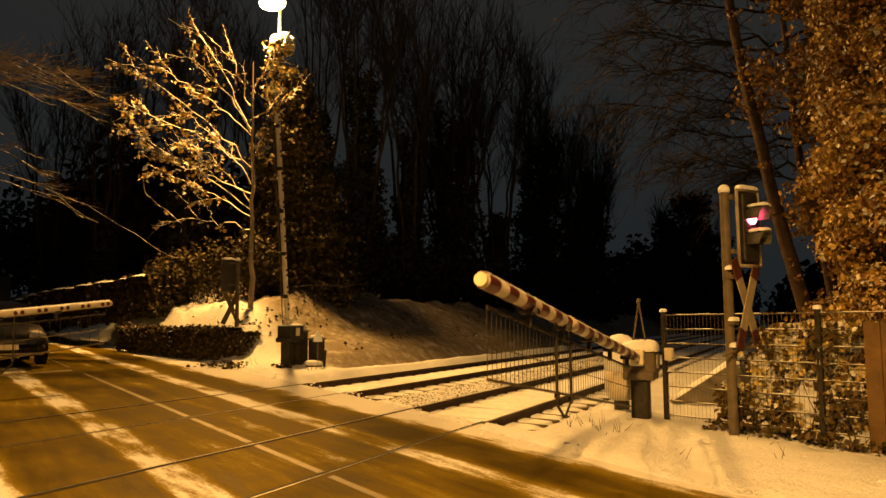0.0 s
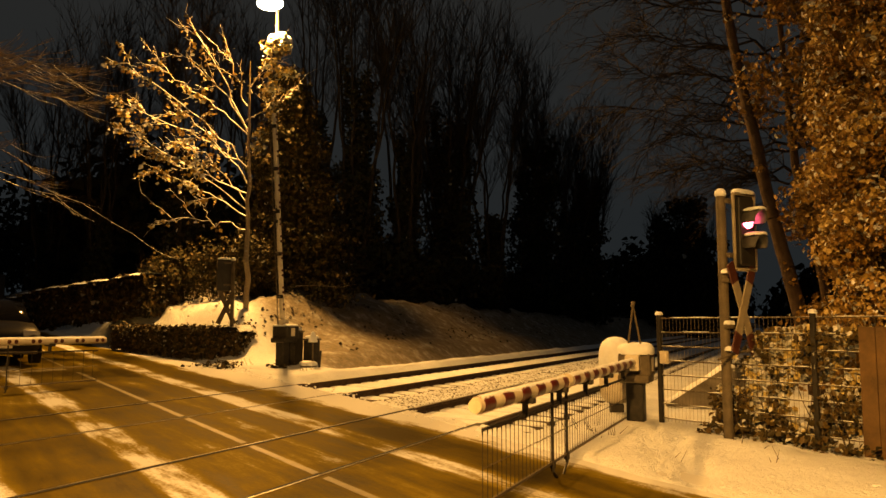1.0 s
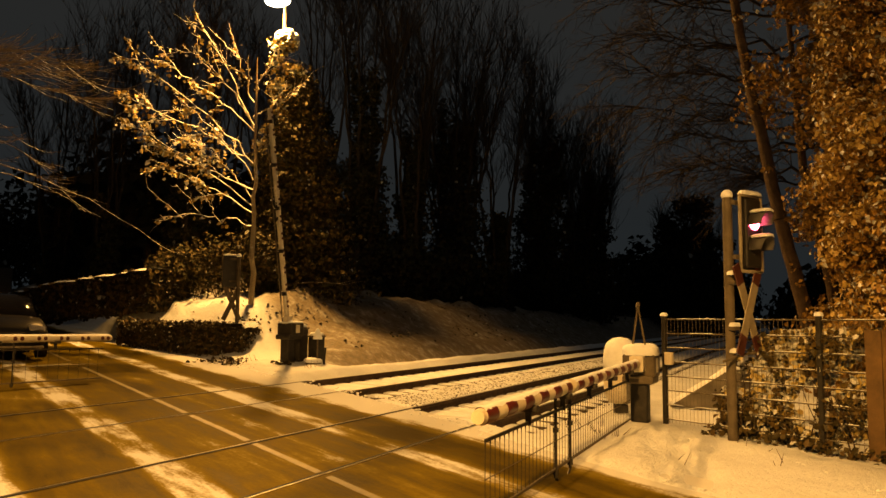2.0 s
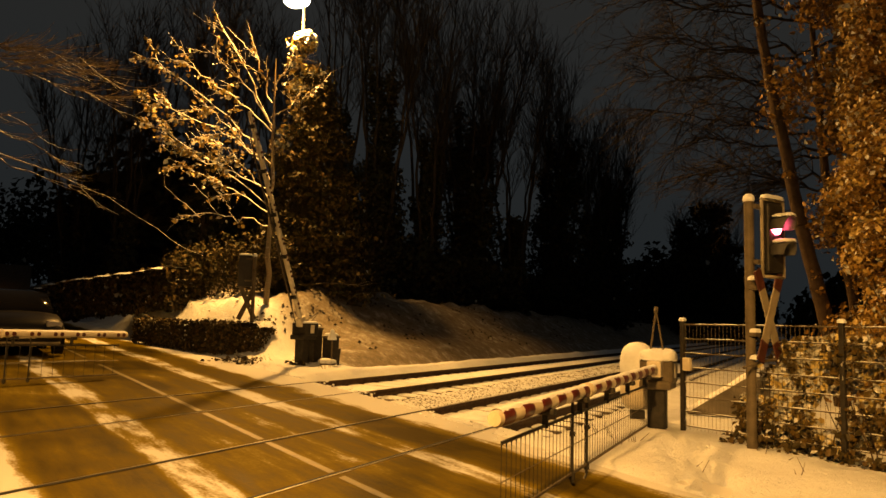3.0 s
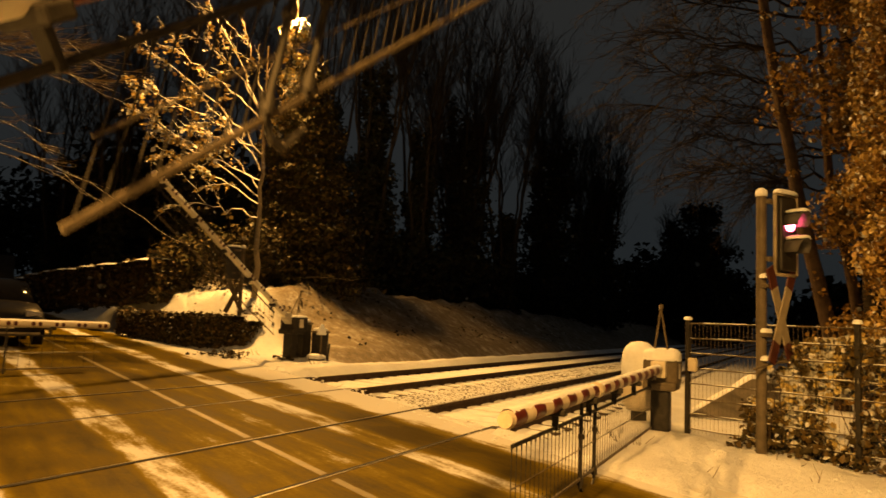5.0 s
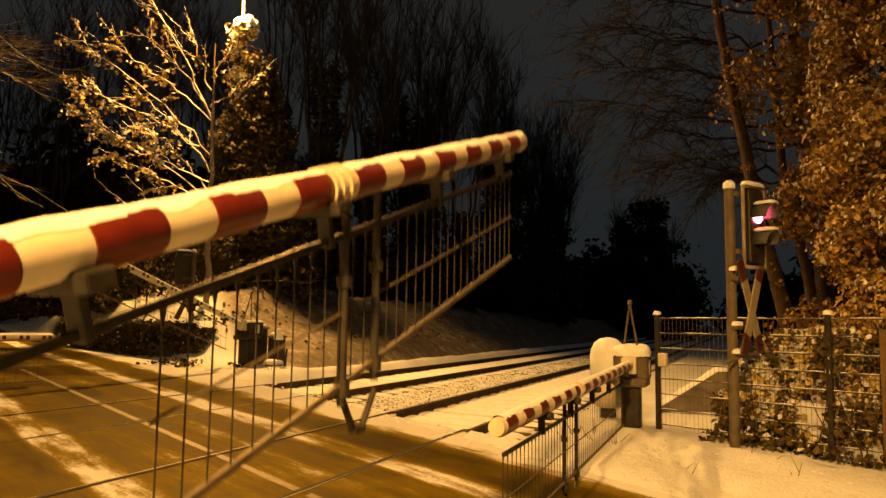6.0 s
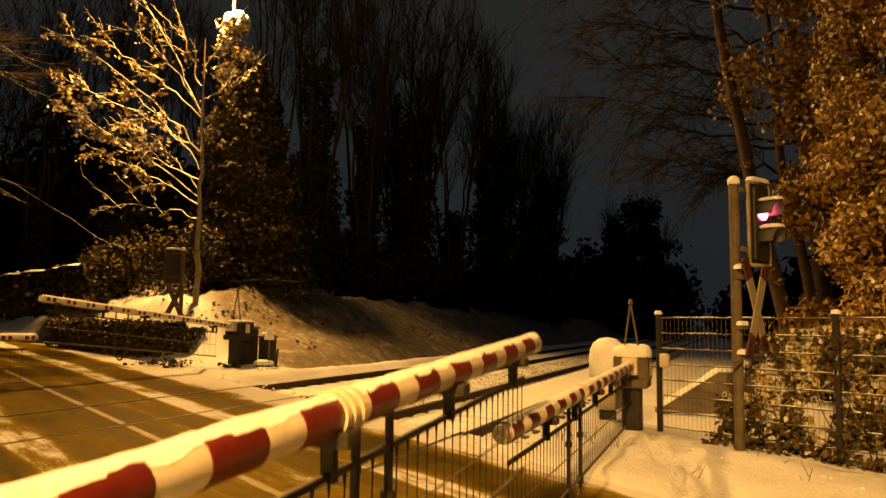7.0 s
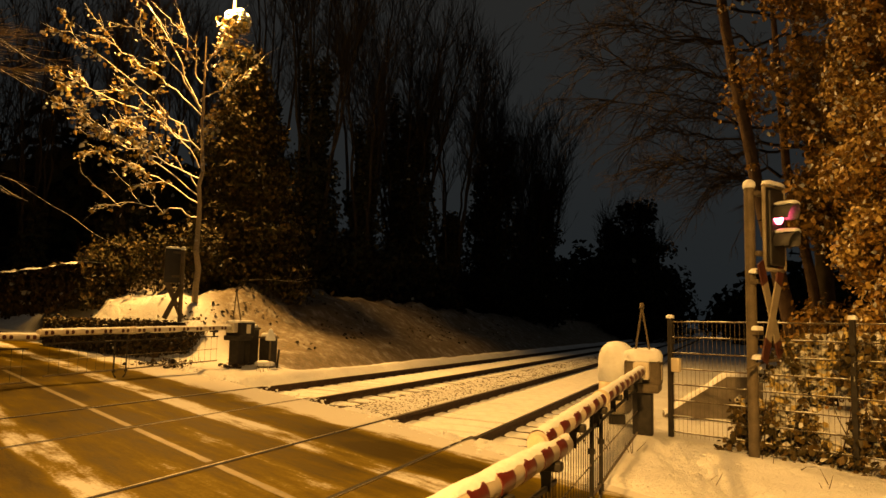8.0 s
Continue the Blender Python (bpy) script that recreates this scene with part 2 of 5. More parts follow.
IVY_SNOW = leafy("snow_laden_leaves", [(0.4, 0.27, 0.06), (0.5, 0.36, 0.1), (0.3, 0.19, 0.045), (0.58, 0.44, 0.16)], 0.16)
# ivy in a near-black unlit copy and a lamplit copy, light put into colour
IVY_SHADED = leafy("shaded_ivy", [(0.016, 0.018, 0.007), (0.026, 0.026, 0.01), (0.036, 0.03, 0.012), (0.012, 0.015, 0.006), (0.02, 0.018, 0.008)], 0.004, 0.85)
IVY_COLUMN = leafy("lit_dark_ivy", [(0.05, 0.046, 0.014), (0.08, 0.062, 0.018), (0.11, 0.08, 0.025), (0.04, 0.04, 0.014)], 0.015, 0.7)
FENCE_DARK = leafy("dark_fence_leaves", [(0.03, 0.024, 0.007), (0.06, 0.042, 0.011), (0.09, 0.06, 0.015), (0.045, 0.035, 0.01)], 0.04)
PALE_BARK = snowy("pale_bark", (0.2, 0.16, 0.1), (0.42, 0.35, 0.23), 0.2, 0.3, 14)
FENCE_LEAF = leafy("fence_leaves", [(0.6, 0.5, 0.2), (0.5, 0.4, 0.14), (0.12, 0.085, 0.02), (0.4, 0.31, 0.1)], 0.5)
# shaded copy of the red, darkened for the poorly lit cross tips
RED_DIM = plain("dimmed_red", (0.035, 0.008, 0.004), (0.07, 0.015, 0.008), 5, 0.6)
LEAF_YELLOW = leafy("yellowed_leaves", [(0.5, 0.36, 0.08), (0.4, 0.28, 0.06), (0.58, 0.44, 0.13), (0.28, 0.19, 0.05)], 0.35)
HEDGE_LEAF = leafy("hedge_leaves", [(0.04, 0.032, 0.01), (0.07, 0.052, 0.016), (0.11, 0.075, 0.025), (0.03, 0.026, 0.009)], 0.03)
LAMP_GLOW = glow("sodium_lamp_glow", (1.0, 0.8, 0.45), 60.0)
RED_GLOW = glow("red_signal_light", (1.0, 0.1, 0.16), 34.0)
HOOD = plain("matt_black_hood", (0.03, 0.03, 0.03), (0.06, 0.06, 0.06), 8, 0.7)
HOUSE_GLOW = glow("house_lamp_glow", (1.0, 0.85, 0.6), 12.0)

for dull in (DARK, GREY, RUST, BARK, BARK_DARK, SLEEPER, RUBBER):
    dull.node_tree.nodes["Principled BSDF"].inputs["Specular IOR Level"].default_value = 0.18

# ---- builders ----


def mesh_of(name, verts, faces, mat=None, soft=False):
    me = bpy.data.meshes.new(name)
    me.from_pydata(verts, [], faces)
    if mat is not None:
        for one in mat if isinstance(mat, (list, tuple)) else [mat]:
            me.materials.append(one)
    if soft:
        me.polygons.foreach_set("use_smooth", [True] * len(me.polygons))
    me.update()
    return me


def part(name, bm, mat=None, parent=None, label="", soft=False):
    """Links a bmesh, or a ready mesh, as one object under a thing or a part."""
    if isinstance(bm, bmesh.types.BMesh):
        me = bpy.data.meshes.new(name)
        bm.normal_update()
        bm.to_mesh(me)
        bm.free()
        me.materials.append(mat)
        if soft:
            me.polygons.foreach_set("use_smooth", [True] * len(me.polygons))
    else:
        me = bm
    ob = new(name, me)
    if parent is not None:
        ob.parent = parent
    if label:
        tagged(ob, label)
    return ob


def thing(name, m, label, category, group="", kind=""):
    ob = new(name)
    ob.empty_display_size = 0.2
    ob.matrix_world = m
    return tagged(ob, label, category, group, kind)


def box(sx, sy, sz, at=(0, 0, 0), turn=(0, 0, 0), bevel=0.01, bm=None):
    """A bevelled box, its foot's middle at `at`."""
    own = bm if bm is not None else bmesh.new()
    b = bmesh.new()
    bmesh.ops.create_cube(b, size=1)
    bmesh.ops.scale(b, vec=(sx, sy, sz), verts=b.verts)
    if bevel:
        bmesh.ops.bevel(b, geom=b.edges[:], offset=min(bevel, sx * 0.3, sy * 0.3, sz * 0.3), segments=2, profile=0.5, affect="EDGES")
    bmesh.ops.translate(b, vec=(0, 0, sz / 2), verts=b.verts)
    bmesh.ops.transform(b, matrix=pose(*at, *turn), verts=b.verts)
    me = bpy.data.meshes.new("tmp")
    b.to_mesh(me)
    b.free()
    own.from_mesh(me)
    bpy.data.meshes.remove(me)
    return own


def tube(p, q, r0, r1=None, seg=12, bm=None, caps=True):
    """A tapered round bar from p to q."""
    own = bm if bm is not None else bmesh.new()
    p, q = Vector(p), Vector(q)
    v = q - p
    m = Matrix.Translation(p) @ v.to_track_quat("Z", "Y").to_matrix().to_4x4() @ Matrix.Translation((0, 0, v.length / 2))
    bmesh.ops.create_cone(own, cap_ends=caps, segments=seg, radius1=r0, radius2=r0 if r1 is None else r1, depth=v.length, matrix=m)
    return own


def lathe(profile, seg=24, bm=None, at=(0, 0, 0)):
    """A turned form from (radius, height) pairs."""
    own = bm if bm is not None else bmesh.new()
    rings = []
    for r, z in profile:
        rings.append([own.verts.new((at[0] + r * math.cos(2 * math.pi * i / seg), at[1] + r * math.sin(2 * math.pi * i / seg), at[2] + z)) for i in range(seg)])
    for a, b in zip(rings, rings[1:]):
        for i in range(seg):
            own.faces.new((a[i], a[(i + 1) % seg], b[(i + 1) % seg], b[i]))
    own.faces.new(rings[0][::-1])
    own.faces.new(rings[-1])
    return own


def snow_lump(sx, sy, sz, at=(0, 0, 0), seed=0):
    """A rounded pillow of snow lying on a flat top."""
    bm = bmesh.new()
    bmesh.ops.create_uvsphere(bm, u_segments=20, v_segments=12, radius=1)
    for v in bm.verts:
        x, y, z = v.co
        k = 6.0
        s = (abs(x) ** k + abs(y) ** k + 1e-9) ** (1 / k)
        up = max(z, 0.0)
        ring = (1 - up ** 3.5) ** (1 / 3.5) if up < 1 else 0.0
        if abs(x) + abs(y) < 1e-6:
            s = 1e9
        w = 1 + 0.1 * noise.noise((x * 1.7 + seed, y * 1.7, z * 1.7))
        v.co = Vector((x / s * ring * sx / 2 * w, y / s * ring * sy / 2 * w, up * sz * w))
        v.co += Vector(at)
    return bm


def segments_mesh(name, segs, sides, mats):
    """Tapered limbs: each (p, q, r0, r1) becomes a tube of few sides."""
    verts, faces = [], []
    for p, q, r0, r1 in segs:
        v = q - p
        if v.length < 1e-5:
            continue
        a = v.orthogonal().normalized()
        b = v.cross(a).normalized()
        k = len(verts)
        ns = sides if r0 > 0.03 else 3
        for c, r in ((p, r0), (q, r1)):
            for i in range(ns):
                t = 2 * math.pi * i / ns
                verts.append(c + a * (r * math.cos(t)) + b * (r * math.sin(t)))
        for i in range(ns):
            j = (i + 1) % ns
            faces.append((k + i, k + j, k + ns + j, k + ns + i))
    return mesh_of(name, verts, faces, mats, True)


def grow(rng, start, way, length, radius, depth, segs, up=0.15, spread=0.6, bend=0.18, kids=(2, 4), shrink=0.68, tips=None, steps=4, thin=0.62, back=3):
    """Branches that fork, taper and bend; collects limbs and twig ends."""
    p, v = Vector(start), Vector(way).normalized()
    r = radius
    nodes = []
    for i in range(steps):
        v = (v + Vector((rng.uniform(-bend, bend), rng.uniform(-bend, bend), rng.uniform(-bend, bend) + up * 0.4))).normalized()
        q = p + v * (length / steps)
        r2 = r * (0.8 if depth else 0.7)
        segs.append((p.copy(), q.copy(), r, r2))
        p, r = q, r2
        nodes.append((p.copy(), v.copy(), r))
    if tips is not None and depth <= 2:
        tips.extend(n for n in nodes)
    if depth == 0:
        return
    for k in range(rng.randint(*kids)):
        at, av, ar = nodes[-1] if k == 0 else nodes[rng.randrange(max(0, len(nodes) - back), len(nodes))]
        side = Vector((rng.gauss(0, 1), rng.gauss(0, 1), rng.gauss(0, 0.6)))
        nv = (av + side.normalized() * spread + Vector((0, 0, up))).normalized()
        grow(rng, at, nv, length * shrink * rng.uniform(0.8, 1.15), ar * thin if k else ar * 0.85, depth - 1, segs, up, spread, bend, kids, shrink, tips, steps, thin, back)


def leaves_mesh(name, rng, places, size, mat, jitter=0.5):
    """Small folded leaves, one at each (place, outward way)."""
    verts, faces = [], []
    for p, out in places:
        s = size * rng.uniform(1 - jitter, 1 + jitter)
        o = (Vector(out) + Vector((rng.gauss(0, 0.65), rng.gauss(0, 0.65), rng.gauss(0, 0.65)))).normalized()
        a = o.orthogonal().normalized()
        a = (Matrix.Rotation(rng.uniform(0, 6.28), 3, o) @ a)
        b = o.cross(a)
        k = len(verts)
        f = o * (s * 0.13)
        verts += [p - a * s * 0.5, p - a * s * 0.2 + b * s * 0.44 + f, p + a * s * 0.22 + b * s * 0.3 + f, p + a * s * 0.62, p + a * s * 0.22 - b * s * 0.3 + f, p - a * s * 0.2 - b * s * 0.44 + f]
        faces += [(k, k + 1, k + 2, k + 3), (k, k + 3, k + 4, k + 5)]
    return mesh_of(name, verts, faces, mat)


def lumps_mesh(name, rng, places, size, mat, flat=0.6):
    """Small uneven clumps (leaf tufts with snow on them), one at each place."""
    ico = bmesh.new()
    bmesh.ops.create_icosphere(ico, subdivisions=1, radius=1)
    pts = [v.co.copy() for v in ico.verts]
    ico.verts.index_update()
    tris = [tuple(v.index for v in f.verts) for f in ico.faces]
    ico.free()
    verts, faces = [], []
    for p, out in places:
        s = size * rng.uniform(0.5, 1.5)
        m = Euler((rng.uniform(0, 6), rng.uniform(0, 6), rng.uniform(0, 6))).to_matrix()
        k = len(verts)
        for v in pts:
            q = m @ v
            q = q * s * rng.uniform(0.75, 1.2)
            q.z *= flat
            verts.append(p + q)
        faces += [tuple(k + i for i in t) for t in tris]
    return mesh_of(name, verts, faces, mat)


MOVES = []

# ---- ground ----


def ground_z(n, w):
    d = w + SKEW * n
    z = base_z(n)
    edge_r = 6.9 + 0.12 * min(6.0, max(0.0, n - 1))
    road = smooth(-0.25, 0.15, w) * (1 - smooth(edge_r, edge_r + 0.45, w))
    bumps = 0.035 * noise.noise((n * 0.9, d * 0.9, 0)) + 0.022 * noise.noise((n * 2.3, d * 2.3, 5)) + 0.016 * noise.noise((n * 4, d * 4, 3))
    out = 0.06 + bumps
    # the track bed lies lower than the road
    bed = smooth(2.55, 2.95, n) * (1 - smooth(9.1, 9.5, n)) * (smooth(ROAD_R - 0.1, ROAD_R + 0.12, w) + 1 - smooth(-1.0, -0.4, w))
    # the rails' grooves stay open through the snow at the road's edge
    if 3 < n < 9:
        gap = min(abs(n - r) for r in RAILS)
        out -= (out + 0.03) * (1 - smooth(0.07, 0.16, gap)) * (1 - bed)
    out = out * (1 - bed) + bed * (-0.17 + 0.6 * bumps)
    mid = bed * smooth(5.45, 5.7, n) * (1 - smooth(6.5, 6.75, n))
    out += 0.05 * mid
    if w > 7:
        # mound inside the low hedge
        m = smooth(12.3, 14.5, n) * (1 - smooth(19.5, 27, n)) * smooth(8.4 - 0.16 * (n - 12.3), 10.2 - 0.16 * (n - 12.3), w) * (1 - smooth(11.0, 15.0, w) * 0.3)
        out += 1.5 * m * (1 + 0.2 * noise.noise((n * 0.6, w * 0.6, 7)) + 0.13 * noise.noise((n * 1.7, w * 1.7, 9)) + 0.06 * noise.noise((n * 4.5, w * 4.5, 4)))
        # bank beyond the far track
        b = smooth(10.0, 14.6, n) * smooth(9.6, 13.5, w)
        out += (1.5 + 0.35 * noise.noise((n * 0.35, d * 0.3, 2)) + 0.16 * noise.noise((n * 1.1, d * 0.9, 6)) + 0.06 * noise.noise((n * 3, d * 3, 8)) - 0.5 * smooth(25, 60, d)) * b * (1 - 0.7 * m)
        out += 1.5 * smooth(14, 40, n) * smooth(9.6, 13, w)
        out += 1.1 * smooth(18.5, 23, n) * smooth(8.0, 10.3, w) * (1 - 0.8 * m)
        out -= 0.28 * smooth(9.5, 10.0, n) * (1 - smooth(10.4, 11.2, n)) * smooth(10.4, 11.5, w)
    if 7.2 < w < 10.6 and -0.5 < n < 2.2:
        # furrows across the footway: streaks of cast shadow, put into the snow's shape
        for n0, w0, n1, w1, half in ((1.15, 10.4, 0.75, 7.6, 0.16), (1.5, 10.3, 1.1, 7.6, 0.07)):
            t = (w0 - w) / (w0 - w1)
            off = abs(n - (n0 + (n1 - n0) * t + 0.08 * math.sin(5 * t)))
            out -= 0.12 * (1 - smooth(half * 0.5, half * 1.3, off)) * smooth(-0.05, 0.1, t)
    if w < 0:
        out += 1.0 * smooth(14, 24, n) * smooth(-1.0, -6.0, w)
    return z + out * (1 - road) - 0.05 * road


def stretch(points):
    """Rows of a grid: (from, to, step) runs one after another."""
    vals = []
    for a, b, s in points:
        k = max(1, round((b - a) / s))
        vals += [a + (b - a) * i / k for i in range(k)]
    return vals + [points[-1][1]]


ns = stretch([(-600, -60, 60), (-60, -12, 6), (-12, -4, 0.5), (-4, 2.4, 0.13), (2.4, 3.1, 0.1), (3.1, 9.0, 0.09), (9.0, 9.7, 0.1), (9.7, 24, 0.28), (24, 60, 2), (60, 900, 60)])
ws = stretch([(-700, -60, 60), (-60, -8, 4), (-8, -1.2, 0.5), (-1.2, 0.4, 0.15), (0.4, 6.6, 0.6), (6.6, 9.0, 0.1), (9.0, 12, 0.14), (12, 16, 0.25), (16, 40, 0.6), (40, 120, 4), (120, 1200, 90)])
gv, gf = [], []
for n in ns:
    for w in ws:
        p = nw(n, w)
        gv.append((p.x, p.y, ground_z(n, w)))
cols = len(ws)
for i in range(len(ns) - 1):
    for j in range(cols - 1):
        a = i * cols + j
        gf.append((a, a + cols, a + cols + 1, a + 1))
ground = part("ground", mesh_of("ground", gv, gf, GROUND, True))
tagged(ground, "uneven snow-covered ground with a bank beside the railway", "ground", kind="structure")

# the road: x across, y along
road_m = Matrix.Translation(nw(0, 0)) @ pose(0, 0, 0, 0, 0, ROAD_YAW - 90)
ACROSS = 1 / math.sqrt(1 + SKEW * SKEW)


def road_xy(n, w, z=0.0):
    """A point of the road in the road's own space."""
    return road_m.inverted() @ nw(n, w, z)


rv, rf = [], []
rn = stretch([(-40, -4, 4), (-4, 20, 1.0), (20, 90, 5)])
rw = stretch([(-0.1, 7.76, 0.786)])
for n in rn:
    for w in rw:
        rv.append(road_xy(n, w, 0.0))
for i in range(len(rn) - 1):
    for j in range(len(rw) - 1):
        a = i * len(rw) + j
        rf.append((a, a + len(rw), a + len(rw) + 1, a + 1))
rf = [f[::-1] for f in rf]
road = part("road", mesh_of("road", rv, rf, ROAD, True))
road.matrix_world = road_m
tagged(road, "wet asphalt road with strips of snow between wheel tracks", "road", kind="structure")


def marking(name, n0, n1, w0, w1, label):
    """A worn painted bar on the road, with frayed edges."""
    v, f = [], []
    k = max(2, int((n1 - n0) / 0.12))
    for i in range(k + 1):
        n = n0 + (n1 - n0) * i / k
        e0, e1 = 0.012 * noise.noise((n * 7, w0, 1)), 0.012 * noise.noise((n * 7, w1, 5))
        v += [nw(n, w0 + e0, 0.005), nw(n, w1 + e1, 0.005)]
    for i in range(k):
        f.append((2 * i, 2 * i + 2, 2 * i + 3, 2 * i + 1)[::-1])
    ob = part(name, mesh_of(name, v, f, PAINT))
    return tagged(ob, label, "marking", kind="structure")


for a, b in ((-9, 3.57), (3.73, 5.07), (5.23, 6.97), (7.13, 8.47), (8.63, 13.2), (14.6, 30)):
    marking("centre_line", a, b, ROAD_C - 0.05, ROAD_C + 0.05, "worn white centre line on the asphalt")
v0 = [nw(13.75, 0.4, 0.006), nw(14.1, 0.4, 0.006), nw(14.1, 3.9, 0.006), nw(13.75, 3.9, 0.006)]
tagged(part("stop_line", mesh_of("stop_line", v0, [(0, 1, 2, 3)[::-1]], PAINT)), "worn white stop line on the asphalt", "marking", kind="structure")

# ---- railway tracks ----


def rail_mesh():
    """A rail with foot, web and head; x along, cut in long pieces."""
    prof = [(-0.075, -0.17), (0.075, -0.17), (0.075, -0.155), (0.015, -0.135), (0.012, -0.045), (0.036, -0.035), (0.036, -0.003), (0.03, 0.004),
            (-0.03, 0.004), (-0.036, -0.003), (-0.036, -0.035), (-0.012, -0.045), (-0.015, -0.135), (-0.075, -0.155)]
    xs = [-40, 0, 12, 40, 220]
    v = [(x, y, z) for x in xs for y, z in prof]
    k = len(prof)
    f, mi = [], []
    for i in range(len(xs) - 1):
        for j in range(k):
            f.append((i * k + j, (i + 1) * k + j, (i + 1) * k + (j + 1) % k, i * k + (j + 1) % k))
            mi.append(1 if j in (7,) else 0)
    me = mesh_of("rail", v, f, (RUST, STEEL))
    me.polygons.foreach_set("material_index", mi)
    return me


rail_me = rail_mesh()
sleeper_me = bpy.data.meshes.new("sleeper")
b = box(0.24, 2.5, 0.12, (0, 0, -0.1), bevel=0.015)
b.to_mesh(sleeper_me)
b.free()
sleeper_me.materials.append(SLEEPER)
pad_mes = []
for s in range(4):
    b = snow_lump(0.5, 2.4, 0.052, (0.22, 0, 0.0), s * 3.1)
    me = bpy.data.meshes.new("snow_cover")
    b.to_mesh(me)
    b.free()
    me.materials.append(CAP)
    me.polygons.foreach_set("use_smooth", [True] * len(me.polygons))
    pad_mes.append(me)
for pair in (RAILS[:2], RAILS[2:]):
    mid = sum(pair) / 2
    track = thing("railway_track", Matrix.Translation(nd(mid, 0)) @ pose(0, 0, 0, 0, 0, TRACK_YAW),
                  "rusty steel railway track with snowy wooden sleepers", "railway track", "railway tracks")
    for n in pair:
        r = part("rail", rail_me, None, track, "dark rusty rail with a worn bright head")
        r.location = (0, n - mid, (n - mid) * SLOPE - 0.008)
        s = 1 if n < mid else -1
        end = ROAD_R + SKEW * n + 0.25
        run, half = end + 3.1, (end - 3.1) / 2
        part("flange_groove", box(run, 0.05, 0.004, (half, n - mid + s * 0.045, (n - mid) * SLOPE + 0.001), bevel=0), RUBBER, track)
        part("running_edge", box(run, 0.011, 0.005, (half, n - mid + s * 0.014, (n - mid) * SLOPE + 0.001), bevel=0), STEEL, track, "thin bright worn rail edge")
    d0 = ROAD_R + SKEW * mid + 0.35
    k = 0
    d = d0
    while d < 82:
        sl = part("sleeper", sleeper_me, None, track)
        sl.location = (d, 0, -0.175)
        sl.rotation_euler = (math.atan(SLOPE), 0, radians(random.uniform(-0.8, 0.8)))
        cover = part("snow_cover", pad_mes[k % 4], None, sl, "snow lying between and on the sleepers")
        cover.location = (random.uniform(0.09, 0.13), random.uniform(-0.05, 0.05), 0)
        k += 1
        d += 0.62
    # snow drifted against the inside of the rails
    for n in pair:
        v, f = [], []
        s = 1 if n < mid else -1
        m = 240
        for i in range(m + 1):
            x = d0 + i * 0.3
            z = -0.175 + 0.02 * noise.noise((x * 1.3, n, 0))
            wd = 0.22 + 0.1 * noise.noise((x * 0.9, n, 4))
            for yy, zz in ((s * 0.08, z + 0.03), (s * (0.08 + wd * 0.5), z + 0.01), (s * (0.08 + wd), z - 0.06)):
                v.append((x, n - mid + yy, zz + (n - mid) * SLOPE))
        for i in range(m):
            for j in (0, 1):
                a = 3 * i + j
                f.append((a, a + 3, a + 4, a + 1) if s < 0 else (a, a + 1, a + 4, a + 3))
        part("snow_drift", mesh_of("snow_drift", v, f, SNOW, True), None, track, "snow drifted along the rail")

# stones showing through the snow between the tracks
rng = random.Random(5)
pl = []
for i in range(6500):
    n = rng.uniform(5.6, 6.6) if rng.random() < 0.55 else rng.uniform(2.9, 9.2)
    w = ROAD_R + 0.9 + 40 * rng.random() ** 1.2
    p = nw(n, w)
    pl.append((Vector((p.x, p.y, ground_z(n, w) - 0.004)), (0, 0, 1)))
stones = part("ballast_stones", lumps_mesh("ballast_stones", rng, pl, 0.017, plain("ballast", (0.03, 0.027, 0.022), (0.14, 0.125, 0.1), 5, 0.9), 0.7))
tagged(stones, "dark ballast stones showing through the snow", "gravel", kind="stuff")

# ---- barriers ----


